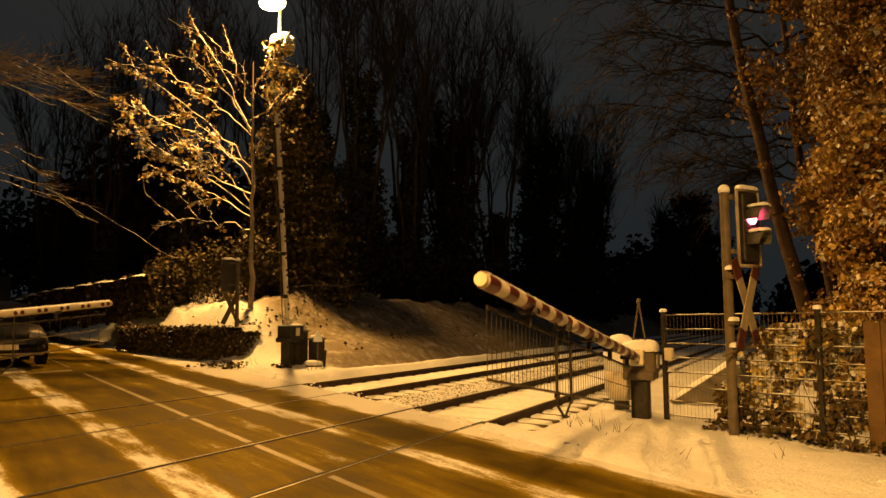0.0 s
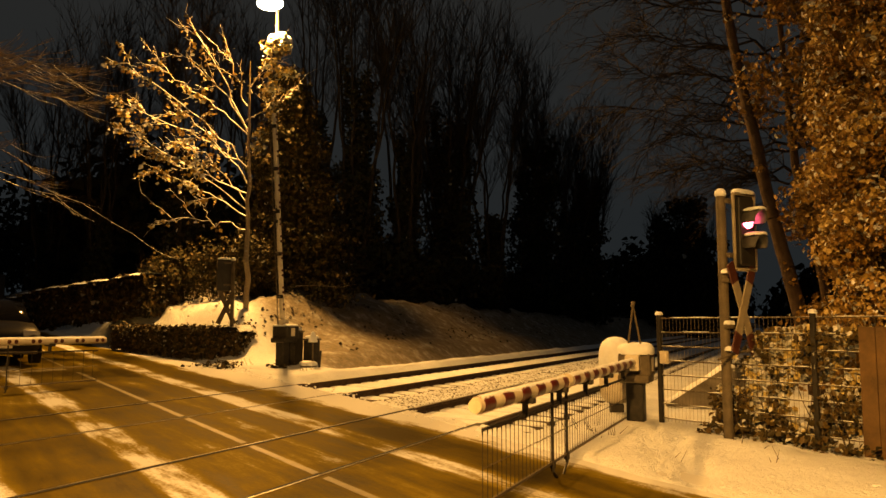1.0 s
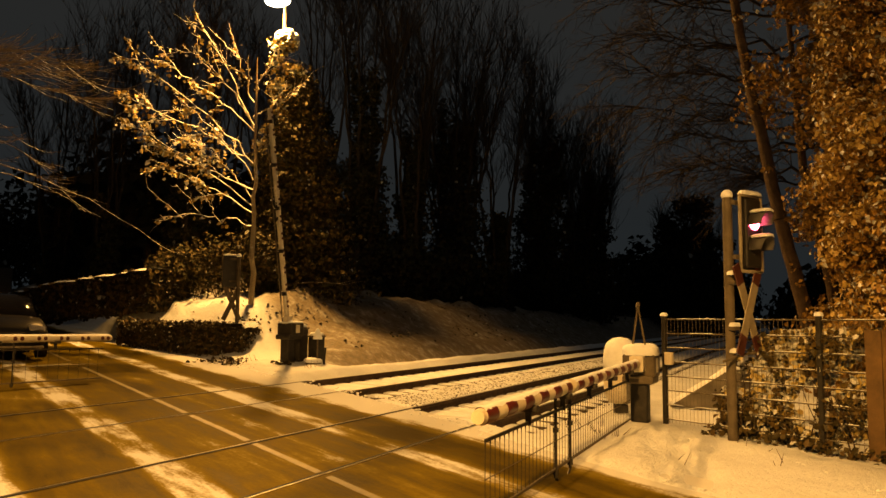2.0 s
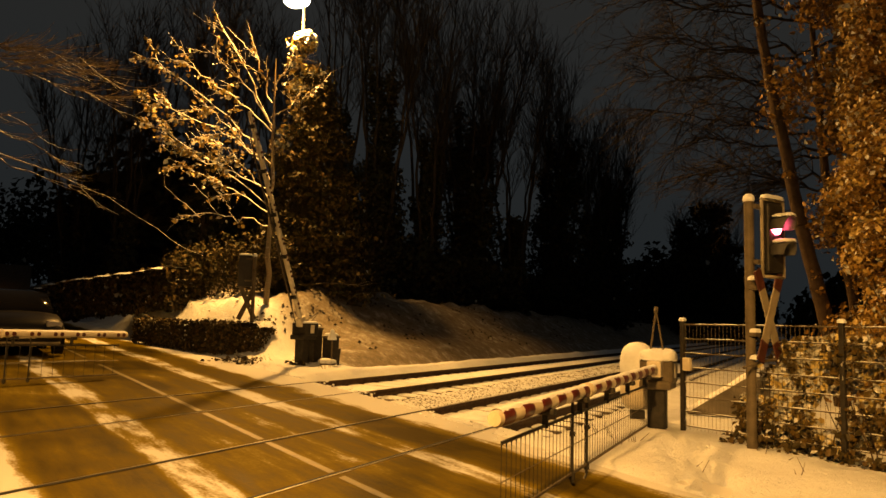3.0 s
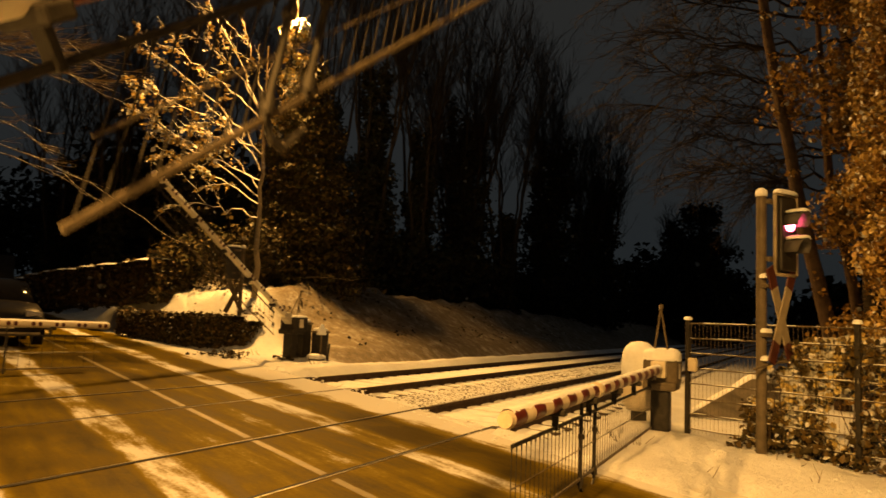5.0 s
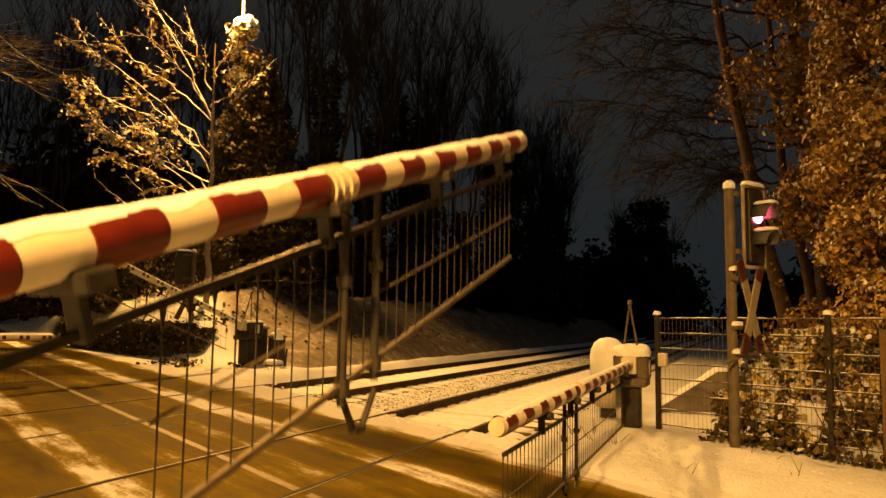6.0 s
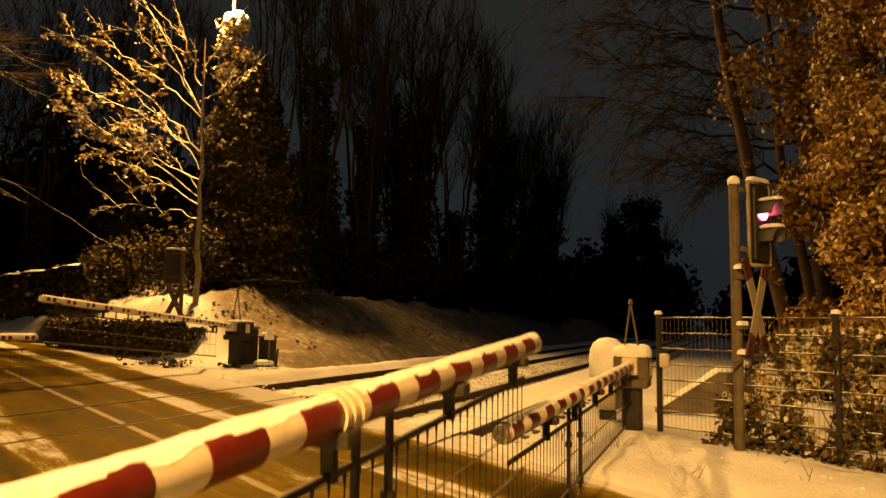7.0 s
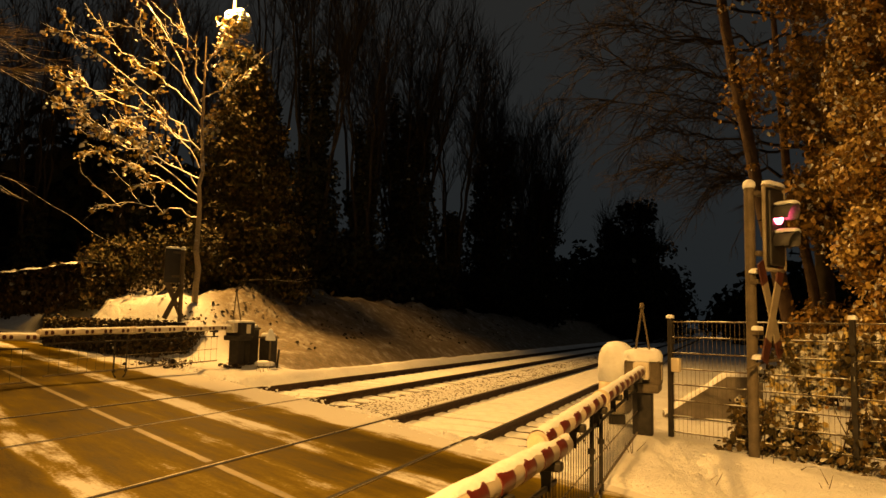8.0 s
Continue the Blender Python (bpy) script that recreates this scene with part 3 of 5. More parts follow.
def barrier(m, length, label, facing, bands, rod_step, skirt_from, legs, tip_gap=0.12, grid_from=None, band=0.42, first=0.14, join=0.62):
    """A boom barrier; its own x runs along the lowered boom. facing: +1 or -1, the side of y that shows the reflectors."""
    root = thing("boom_barrier", m, label, "barrier", "boom barriers of the crossing")
    hp = 0.95
    b = box(0.34, 0.34, 0.05, (0, 0, -0.02))
    box(0.25, 0.25, 0.66, (0, 0, 0.02), bevel=0.03, bm=b)
    part("pillar", b, DARK, root, "dark steel pillar")
    b = box(0.5, 0.44, 0.12, (-0.04, 0, 0.66), bevel=0.03)
    box(0.5, 0.46, 0.34, (-0.12, 0, 0.74), bevel=0.04, bm=b)
    part("drive_housing", b, GREY if bands else DARK, root, "grey steel drive housing")
    part("snow_cap", snow_lump(0.54, 0.5, 0.17 if bands else 0.06, (-0.12, 0, 1.06), length), CAP, root, "thick pillow of snow", True)
    part("type_plate", box(0.16, 0.006, 0.2, (-0.1, facing * 0.232, 0.82), bevel=0.002), WHITE, root, "pale plate")
    # the boom
    b = lathe([(0.045, -0.14), (0.062, -0.14), (0.062, 0.6), (0.061, length * 0.5), (0.06, length - 0.02), (0.052, length)], 20)
    bmesh.ops.transform(b, matrix=pose(0, 0, 0, 0, 90, 0), verts=b.verts)
    boom = part("boom", b, WHITE, root, "white tubular boom dusted with snow", True)
    boom.location = (0, 0, hp)

    def rad(x):
        return 0.062 - 0.002 * max(0, x - 0.6) / (length - 0.6)

    b = box(0.34, 0.2, 0.22, (0.12, 0, -0.11), bevel=0.02)
    part("clamp", b, WHITE, boom, "pale square clamp plate")
    x = length - first
    k = 0
    while x > 0.5:
        if bands:
            b = lathe([(rad(x) + 0.0025, x - 0.11), (rad(x) + 0.003, x - 0.105), (rad(x) + 0.003, x + 0.105), (rad(x) + 0.0025, x + 0.11)], 20)
            bmesh.ops.transform(b, matrix=pose(0, 0, 0, 0, 90, 0), verts=b.verts)
            part("red_band", b, RED, boom, "red band", True)
        else:
            for dx in (-0.06, 0.06):
                b = bmesh.new()
                tube((x + dx, facing * (rad(x) - 0.01), 0), (x + dx, facing * (rad(x) + 0.006), 0), 0.034, seg=12, bm=b)
                part("reflector", b, RED_DIM, boom, "small dark red reflector")
        x -= band
        k += 1
    b = bmesh.new()
    tube((length - 0.01, 0, 0), (length + 0.025, 0, 0), 0.056, 0.05, 20, b)
    part("end_cap", b, CREAM, boom, "pale round end cap")
    # snow lying on the boom
    v, f = [], []
    m_steps = int(length / 0.05)
    for i in range(m_steps + 1):
        x = 0.3 + (length - 0.32) * i / m_steps
        h = 0.007 + 0.006 * noise.noise((x * 3, 0, length)) + 0.004 * noise.noise((x * 17, 0, length))
        wide = 1 + 0.35 * noise.noise((x * 7, 3, length)) + 0.25 * noise.noise((x * 23, 5, length))
        for a in (-46, -24, 0, 24, 46):
            r = rad(x) + (max(0.0045, h) if abs(a) < 40 else 0.002)
            a *= wide
            v.append((x, r * math.sin(radians(a)), r * math.cos(radians(a))))
    for i in range(m_steps):
        for j in range(4):
            a = 5 * i + j
            f.append((a, a + 5, a + 6, a + 1)[::-1])
    part("snow_strip", mesh_of("snow_strip", v, f, CAP, True), None, boom, "thin snow lying along the top")
    # bracing frame over the pivot
    b = tube((0.02, -0.12, 0.05), (0.08, 0, 0.82), 0.014)
    tube((0.02, 0.12, 0.05), (0.08, 0, 0.82), 0.014, bm=b)
    tube((0.1, 0, 0.8), (0.06, 0, 0.86), 0.03, bm=b)
    part("stay_frame", b, GREY, boom, "slender triangular stay frame")
    # coupling rings where two tubes are joined
    xj = length * join
    b = bmesh.new()
    for xx in (xj - 0.05, xj, xj + 0.06):
        tube((xx - 0.014, 0, 0), (xx + 0.014, 0, 0), rad(xx) + 0.012, bm=b, seg=20)
    part("coupling", b, CREAM, boom, "pale ribbed coupling")
    # hanging grid
    top, drop = -0.18, 0.52
    x0, x1 = skirt_from, length - tip_gap
    g0 = x0 if grid_from is None else grid_from
    b = box(x1 - x0, 0.02, 0.026, ((x0 + x1) / 2, 0, top - 0.013), bevel=0.004)
    part("upper_bar", b, DARK, boom, "dark upper bar of the hanging grid")
    x = x0 + 0.15
    while x < x1 + 0.05:
        b = box(0.03, 0.05, 0.2, (min(x, x1 - 0.03), 0, -0.2), bevel=0.006)
        box(0.09, 0.17, 0.05, (min(x, x1 - 0.03), 0, -0.09), bevel=0.01, bm=b)
        part("hanger", b, DARK, boom)
        x += 1.05
    b = box(x1 - g0, 0.018, 0.024, ((g0 + x1) / 2, 0, -0.012), bevel=0.004)
    low = part("lower_bar", b, GREY, boom, "lower bar of the hanging grid with snow on it")
    b = tube((g0, 0, 0), (x1, 0, 0), 0.005, seg=6)
    midbar = part("middle_wire", b, GREY, boom)
    swing = []
    rod = bmesh.new()
    tube((0, 0, 0.01), (0, 0, -drop), 0.003, seg=6, bm=rod)
    tube((0.014, 0, 0.012), (0.0, 0, -0.06), 0.0028, seg=6, bm=rod)
    tube((-0.014, 0, 0.012), (0.0, 0, -0.06), 0.0028, seg=6, bm=rod)
    rod_me = bpy.data.meshes.new("grid_rod")
    rod.to_mesh(rod_me)
    rod.free()
    rod_me.materials.append(DARK)
    x = g0 + 0.03
    while x < x1:
        r = part("grid_rod", rod_me, None, boom)
        swing.append((r, x, top))
        x += rod_step
    for xl in legs:
        b = tube((0, 0, 0), (0, 0, -0.75), 0.016 if bands else 0.012, seg=10)
        tube((0, 0, -0.3), (0, 0, -0.34), 0.028, seg=10, bm=b)
        tube((0, 0, -0.66), (0, 0, -0.72), 0.028, seg=10, bm=b)
        leg = part("support_leg", b, DARK, boom, "dark hanging support leg")
        swing.append((leg, xl, -0.03))
    xm = sum(legs) / len(legs)
    hw = abs(legs[0] - legs[-1]) / 2
    b = tube((-hw, 0, -0.75), (-0.03, 0, -0.88), 0.013, seg=8)
    tube((hw, 0, -0.75), (0.03, 0, -0.88), 0.013, seg=8, bm=b)
    tube((-0.04, 0, -0.88), (0.04, 0, -0.88), 0.017, seg=8, bm=b)
    foot = part("support_foot", b, DARK, boom)
    MOVES.append((boom, hp, low, midbar, swing, (foot, xm, hw), top, drop))
    return root


FOLD = [(-10, -10), (29.3, 29.3), (32.6, 47), (34.6, 53), (41, 76), (52, 84), (90, 90)]


def fold(a):
    """How far the hanging grid's rods lean when the boom stands at a degrees: it folds up against a steep boom."""
    for (a0, b0), (a1, b1) in zip(FOLD, FOLD[1:]):
        if a <= a1:
            return b0 + (b1 - b0) * (a - a0) / (a1 - a0)
    return 90


def boom_moves(entry, angles):
    boom, hp, low, midbar, swing, (foot, xm, hw), top, drop = entry
    walk(boom, [(t, pose(0, 0, hp, 0, -a, 0)) for t, a in angles])
    for ob, h in ((low, drop), (midbar, drop * 0.52)):
        walk(ob, [(t, pose(-h * math.sin(radians(fold(a))), 0, top - h * math.cos(radians(fold(a))))) for t, a in angles])
    for ob, x, z in swing:
        walk(ob, [(t, pose(x, 0, z, 0, fold(a), 0)) for t, a in angles])
    walk(foot, [(t, pose(xm, 0, -0.03, 0, fold(a), 0)) for t, a in angles])


def at_nd(n, d, yaw, sink=0.0, z=None):
    p = nd(n, d)
    return Matrix.Translation((p.x, p.y, ground_z(n, d - SKEW * n) - sink if z is None else z)) @ pose(0, 0, 0, 0, 0, yaw)


barrier(at_nd(1.8, 11.45, TRACK_YAW + 180, z=0.0), 6.25, "red and white boom barrier beside the snowy footway", 1, True, 0.1, 0.8, (3.85, 4.35))
barrier(at_nd(11.0, 3.9, TRACK_YAW, z=0.27), 6.35, "white boom barrier with paired reflectors before a car", -1, False, 0.2, 0.9, (4.1, 4.5))
barrier(at_nd(1.75, -0.12, TRACK_YAW, z=0.015), 5.84, "red and white boom barrier coming down across the road", -1, True, 0.1, 1.0, (3.43, 3.69), 0.25, 2.42, 0.4, 0.31, 0.565)
barrier(at_nd(11.1, 15.75, TRACK_YAW + 180, z=0.38), 5.35, "white boom barrier with paired reflectors below the lamp", 1, False, 0.2, 0.7, (3.4, 3.7))

FIRST = [(0, 7.7), (0.2, 6.1), (0.4, 4.4), (0.6, 2.7), (0.8, 1.1), (1.0, -0.3), (1.15, -0.9), (2.0, -0.9), (8.0, -0.9)]
FIRST_B = [(0, 5.9), (0.2, 4.7), (0.4, 3.3), (0.6, 2.0), (0.8, 0.8), (1.0, -0.2), (1.15, -0.6), (2.0, -0.6), (8.0, -0.6)]
LATER = [(0, 84), (1.4, 84), (1.7, 82.6), (2.0, 79.3), (2.5, 72), (3.0, 64), (3.5, 56), (4.0, 47.5), (4.5, 39), (5.0, 30.6), (5.2, 27.4), (5.6, 21.5), (6.0, 16.3),
         (6.3, 12.8), (6.5, 10.4), (7.0, 4.9), (7.4, 1.0), (7.6, -0.6), (7.8, -1.2), (8.0, -1.2)]


LATER_C = [(0, 84), (1.4, 84), (1.7, 83), (2.0, 80.5), (2.5, 74.5), (3.0, 67.5), (3.5, 60), (4.0, 50.5), (4.5, 41.0), (4.75, 36.9), (4.9, 34.6), (5.0, 32.7), (5.2, 29.4), (5.6, 22.8), (6.0, 16.6),
           (6.3, 12.7), (6.5, 10.15), (7.0, 3.7), (7.3, 1.2), (7.6, -1.4), (7.8, -1.8), (8.0, -1.8)]


def motions():
    for entry, angles in zip(MOVES, (FIRST, FIRST_B, LATER_C, LATER)):
        boom_moves(entry, angles)


# ---- crossing signals ----


def crossing_signal(m, label, lit, size=1.0):
    """A mast with a two-lamp signal and an upright diagonal cross; it faces its own -y."""
    root = thing("crossing_signal", m @ Matrix.Scale(size, 4), label, "signal", "crossing signals")
    b = tube((0, 0, -0.1), (0, 0, 3.1), 0.062, 0.06, 16)
    part("mast", b, GREY, root, "grey steel mast")
    b = lathe([(0.066, 3.1), (0.074, 3.13), (0.066, 3.17), (0.035, 3.2), (0.01, 3.205)], 16)
    part("snow_cap", b, CAP, root, "round cap of snow", True)
    for z in (3.0, 2.3):
        part("bracket", box(0.3, 0.06, 0.06, (0.12, -0.1, z), bevel=0.01), GREY, root)
    # signal head with a rounded back board
    head = part("signal_head", box(0.3, 0.07, 0.88, (0.26, -0.165, 2.2), bevel=0.03), BLACK, root, "black signal head")
    part("back_board", box(0.42, 0.03, 0.98, (0.26, -0.135, 2.15), bevel=0.012), BLACK, root, "black back board")
    b = bmesh.new()
    for p, q in (((-0.19, 0), (0.19, 0)), ((0.21, 0.02), (0.21, 0.96)), ((0.19, 0.98), (-0.19, 0.98)), ((-0.21, 0.96), (-0.21, 0.02))):
        tube((0.26 + p[0], -0.15, 2.15 + p[1]), (0.26 + q[0], -0.15, 2.15 + q[1]), 0.022, seg=10, bm=b)
    for cx, cz in ((-0.2, 0.01), (0.2, 0.01), (0.2, 0.97), (-0.2, 0.97)):
        bmesh.ops.create_uvsphere(b, u_segments=10, v_segments=6, radius=0.026, matrix=Matrix.Translation((0.26 + cx, -0.15, 2.15 + cz)))
    part("board_rim", b, WHITE_DIM if lit else GREY, root, "pale rounded rim of the back board", True)
    for z, on in ((2.78, lit), (2.46, False)):
        b = bmesh.new()
        tube((0.26, -0.19, z), (0.26, -0.212, z), 0.1, seg=24, bm=b)
        part("lens", b, RED_GLOW if on else BLACK, head, "lit red lens" if on else "dark lens")
        v, f = [], []
        for i in range(21):
            a = radians(-20 + 220 * i / 20)
            for r, y in ((0.112, -0.19), (0.112, -0.45 + 0.07 * abs(i - 10) / 10), (0.124, -0.45 + 0.07 * abs(i - 10) / 10), (0.124, -0.19)):
                v.append((0.26 + r * math.cos(a), y, z + r * math.sin(a)))
        for i in range(20):
            for j in range(4):
                k = 4 * i
                f.append((k + j, k + 4 + j, k + 4 + (j + 1) % 4, k + (j + 1) % 4))
        part("hood", mesh_of("hood", v, f, HOOD, True), None, head, "black hood")
        b = snow_lump(0.2, 0.25, 0.05, (0.26, -0.315, z + 0.116), z)
        part("snow", b, CAP, head, "snow on the hood", True)
    part("snow", snow_lump(0.4, 0.1, 0.06, (0.26, -0.15, 3.135), 4), CAP, head, "snow on the signal head", True)
    # the cross
    cross = new("warning_cross")
    cross.parent = root
    cross.location = (0.16, -0.16, 1.66)
    cross.rotation_euler = (0, 0, radians(7))
    tagged(cross, "white diagonal warning cross with red tips")
    for s in (-1, 1):
        tilt = s * 25
        b = box(0.15, 0.02, 1.22, (0, 0, -0.61), bevel=0.006)
        bmesh.ops.transform(b, matrix=pose(0, -0.012 * s, 0, 0, tilt, 0), verts=b.verts)
        part("cross_arm", b, WHITE_DIM if lit else GREY, cross, "white arm" if lit else "grey back of the arm")
        for e in (-1, 1):
            b = box(0.152, 0.024, 0.26, (0, 0, -0.13), bevel=0.004)
            bmesh.ops.transform(b, matrix=pose(0, -0.012 * s, 0, 0, tilt, 0) @ pose(0, 0, e * 0.485), verts=b.verts)
            part("red_tip", b, RED_DIM if lit else GREY, cross, "red tip" if lit else "grey back of the tip")
    for z in (1.98, 1.4):
        part("clip", box(0.1, 0.1, 0.05, (-0.02, -0.08, z), bevel=0.01), GREY, root)
    for i, (x, y, z, s) in enumerate(((0.0, -0.06, 2.1, 0.1), (0.0, -0.07, 1.45, 0.09), (0.02, -0.06, 1.12, 0.1))):
        part("snow_patch", snow_lump(s * 1.6, s, s * 0.6, (x, y, z), i * 2.0), CAP, root, "patch of snow on a bracket", True)
    return root


SIG_A = crossing_signal(Matrix.Translation((3.70, 9.86, 0.04)) @ pose(0, 0, 0, 0, 0, 33), "grey signal mast showing red, with snowy hoods and warning cross", True)
SIG_B = crossing_signal(Matrix.Translation((-5.75, 20.6, 0.55)) @ pose(0, 0, 0, 0, 0, 204), "signal mast with warning cross, seen from behind", False, 0.86)
b = tube((-0.3, -0.12, 1.02), (0.05, -0.12, 1.1), 0.016, seg=8)
tube((0.05, -0.12, 1.1), (0.55, -0.12, 1.13), 0.018, seg=8, bm=b)
rail_a = part("hand_rail", b, GREY, SIG_A, "thin bent bar with snow on it")

# ---- fence beside the footway ----
FENCE_W = 10.62


def fence_pos(n, z=0.0):
    p = nw(n, FENCE_W)
    return Vector((p.x, p.y, ground_z(n, FENCE_W) - 0.03 + z))


fence_m = Matrix.Translation(fence_pos(1.45)) @ pose(0, 0, 0, 0, 0, ROAD_YAW + 180)
fence = thing("wire_fence", fence_m, "green-grey wire mesh fence overgrown with ivy", "fence")
span = 2.25
for i in range(4):
    b = box(0.06, 0.06, 1.6, (i * span, 0, -0.05), bevel=0.008)
    post = part("post", b, DARK, fence, "square fence post")
    part("snow_cap", snow_lump(0.09, 0.09, 0.05, (i * span, 0, 1.545), i), CAP, post, "", True)
for i in range(3):
    for z in (1.5, 1.3, 1.1, 0.9, 0.7, 0.5, 0.3, 0.1):
        b = tube((i * span + 0.03, 0.0, z), ((i + 1) * span - 0.03, 0.0, z), 0.009, seg=6)
        part("wire_rail", b, GREY, fence)
        v, f = [], []
        for k in range(46):
            x = i * span + 0.04 + (span - 0.08) * k / 45
            h = 0.011 * max(0.0, noise.noise((x * 5, z * 9, 2)) + 0.3)
            v += [(x, -0.006, z + 0.006), (x, 0, z + 0.007 + h), (x, 0.006, z + 0.006)]
        for k in range(45):
            f += [(3 * k, 3 * k + 3, 3 * k + 4, 3 * k + 1), (3 * k + 1, 3 * k + 4, 3 * k + 5, 3 * k + 2)]
        part("snow_line", mesh_of("snow_line", v, f, CAP), None, fence, "thin snow on the wire")
    b = bmesh.new()
    k = 0
    while 0.05 + 0.06 * k < span - 0.03:
        x = i * span + 0.05 + 0.06 * k
        tube((x, 0.008, 0.05), (x, 0.008, 1.52), 0.0028, seg=4, bm=b)
        k += 1
    part("wire_mesh", b, GREY, fence, "thin upright wires")
b = box(0.12, 0.07, 0.18, (0.12, -0.06, 0.86), bevel=0.015)
part("junction_box", b, CREAM, fence, "small pale junction box")

# brown board panel at the end of the fence
p0 = fence_pos(-0.98)
panel = thing("board_panel", Matrix.Translation((p0.x, p0.y, p0.z)) @ pose(0, 0, 0, 0, 0, ROAD_YAW + 180), "brown weathered board panel at the fence", "panel")
for i in range(7):
    b = box(0.178, 0.03, 1.5, (0.09 + 0.185 * i, -0.06 + 0.004 * (i % 2), -0.03), bevel=0.005)
    part("board", b, WOOD, panel)

# ---- sloping wall end behind the fence ----
b = bmesh.new()
prof = [(0, 0), (1.5, 0), (1.5, 0.66), (0.95, 0.66), (0, 0.05)]
lo = [b.verts.new((x, -0.08, z)) for x, z in prof]
hi = [b.verts.new((x, 0.08, z)) for x, z in prof]
b.faces.new(lo)
b.faces.new(hi[::-1])
for i in range(5):
    j = (i + 1) % 5
    b.faces.new((lo[j], lo[i], hi[i], hi[j]))
bmesh.ops.recalc_face_normals(b, faces=b.faces)
ramp_m = Matrix.Translation((3.85, 13.2, 0.12)) @ pose(0, 0, 0, 0, 0, -8)
ramp_wall = thing("ramp_wall", ramp_m, "low sloping concrete wall end with snow on top", "wall")
part("wall_body", b, CONCRETE, ramp_wall)
v, f = [], []
for i in range(31):
    x = 1.5 * i / 30
    z = 0.05 + 0.61 * min(1.0, x / 0.95)
    h = 0.05 + 0.03 * noise.noise((x * 4, 1, 1))
    v += [(x, -0.1, z - 0.01), (x, -0.06, z + h), (x, 0.06, z + h), (x, 0.1, z - 0.01)]
for i in range(30):
    for j in range(3):
        a = 4 * i + j
        f.append((a, a + 4, a + 5, a + 1))
part("snow_cap", mesh_of("snow_cap", v, f, CAP, True), None, ramp_wall, "snow on the sloping top")

# ---- rounded housing on a foot beside the barrier ----
p = nd(2.22, 12.15)
hz = ground_z(2.22, 12.15 - SKEW * 2.22)
bell = thing("rounded_housing", Matrix.Translation((p.x, p.y, hz)), "cream rounded housing on a short foot, plastered with snow", "housing")
part("foot", box(0.2, 0.2, 0.16, (0, 0, -0.02), bevel=0.02), DARK, bell)
prof = [(0.05, 0.13), (0.17, 0.16), (0.235, 0.25), (0.255, 0.38), (0.255, 0.62)]
part("bowl", lathe(prof, 28), CREAM, bell, "smooth cream bowl", True)
prof = [(0.258, 0.6), (0.262, 0.85), (0.245, 0.98), (0.2, 1.08), (0.12, 1.14), (0.03, 1.16)]
part("snowy_hood", lathe(prof, 28), CAP, bell, "hood plastered with snow", True)

# ---- marker beside the far track ----
p = nd(10.35, 15.95)
mz = ground_z(10.35, 15.95 - SKEW * 10.35)
marker = thing("track_marker", Matrix.Translation((p.x, p.y, mz - 0.05)) @ pose(0, 0, 0, 0, 0, -20), "small track marker with a snowy white head", "marker")
part("stake", tube((0, 0, 0), (0, 0, 0.68), 0.022, seg=10), GREY, marker)
b = lathe([(0.13, 0.66), (0.13, 0.7), (0.05, 0.9), (0.01, 0.93)], 4)
part("head", b, CAP, marker, "pointed white head")
part("plinth", box(0.3, 0.26, 0.1, (-0.1, 0, 0), bevel=0.02), CONCRETE, marker)
part("snow", snow_lump(0.4, 0.34, 0.12, (-0.12, 0, 0.09), 9), CAP, marker, "", True)
part("side_stake", tube((0.16, 0.05, 0), (0.2, 0.05, 0.46), 0.025, seg=8), DARK, marker)

# ---- cabinets by the far barrier ----
for n, d, sx, sy, sz, lab in ((11.2, 16.35, 0.36, 0.34, 0.85, "dark relay cabinet with snow on its lid"), (10.75, 16.5, 0.3, 0.3, 0.66, "low dark cable cabinet with snow on its lid")):
    cab = thing("cable_cabinet", at_nd(n, d, TRACK_YAW, 0.05), lab, "cabinet", "cabinets by the far track")
    part("body", box(sx, sy, sz, (0, 0, 0), bevel=0.015), DARK, cab)
    part("lid", box(sx + 0.05, sy + 0.05, 0.05, (0, 0, sz), bevel=0.012), GREY, cab)
    part("snow_cap", snow_lump(sx, sy, 0.09, (0, 0, sz + 0.045), n), CAP, cab, "", True)

# ---- planting ----


def leaf_cloud(rng, count, centre, radii, inner=0.75, lumpy=0.25, seed=0.0, lower=-1.0):
    """Places on an uneven rounded form, mostly near its skin."""
    out = []
    c = Vector(centre)
    while len(out) < count:
        v = Vector((rng.gauss(0, 1), rng.gauss(0, 1), rng.gauss(0, 1)))
        if v.length < 1e-3:
            continue
        v.normalize()
        if v.z < lower:
            continue
        k = 1 + lumpy * noise.noise((v.x * 2.6 + seed, v.y * 2.6, v.z * 2.6)) + lumpy * 0.6 * noise.noise((v.x * 7 + seed, v.y * 7, v.z * 7))
        r = rng.uniform(inner, 1.0) * k
        out.append((c + Vector((v.x * radii[0] * r, v.y * radii[1] * r, v.z * radii[2] * r)), v))
    return out


def tree_trunk(rng, name, base, height, radius, mat, parent, lean=(0, 0), sides=8):
    segs = []
    p = Vector(base)
    k = 10
    for i in range(k):
        q = Vector(base) + Vector((lean[0] * (i + 1) / k + rng.uniform(-0.04, 0.04), lean[1] * (i + 1) / k + rng.uniform(-0.04, 0.04), height * (i + 1) / k))
        segs.append((p, q, radius * (1 - 0.08 * i), radius * (1 - 0.08 * (i + 1))))
        p = q
    part(name, segments_mesh(name, segs, sides, mat), None, parent)
    return segs


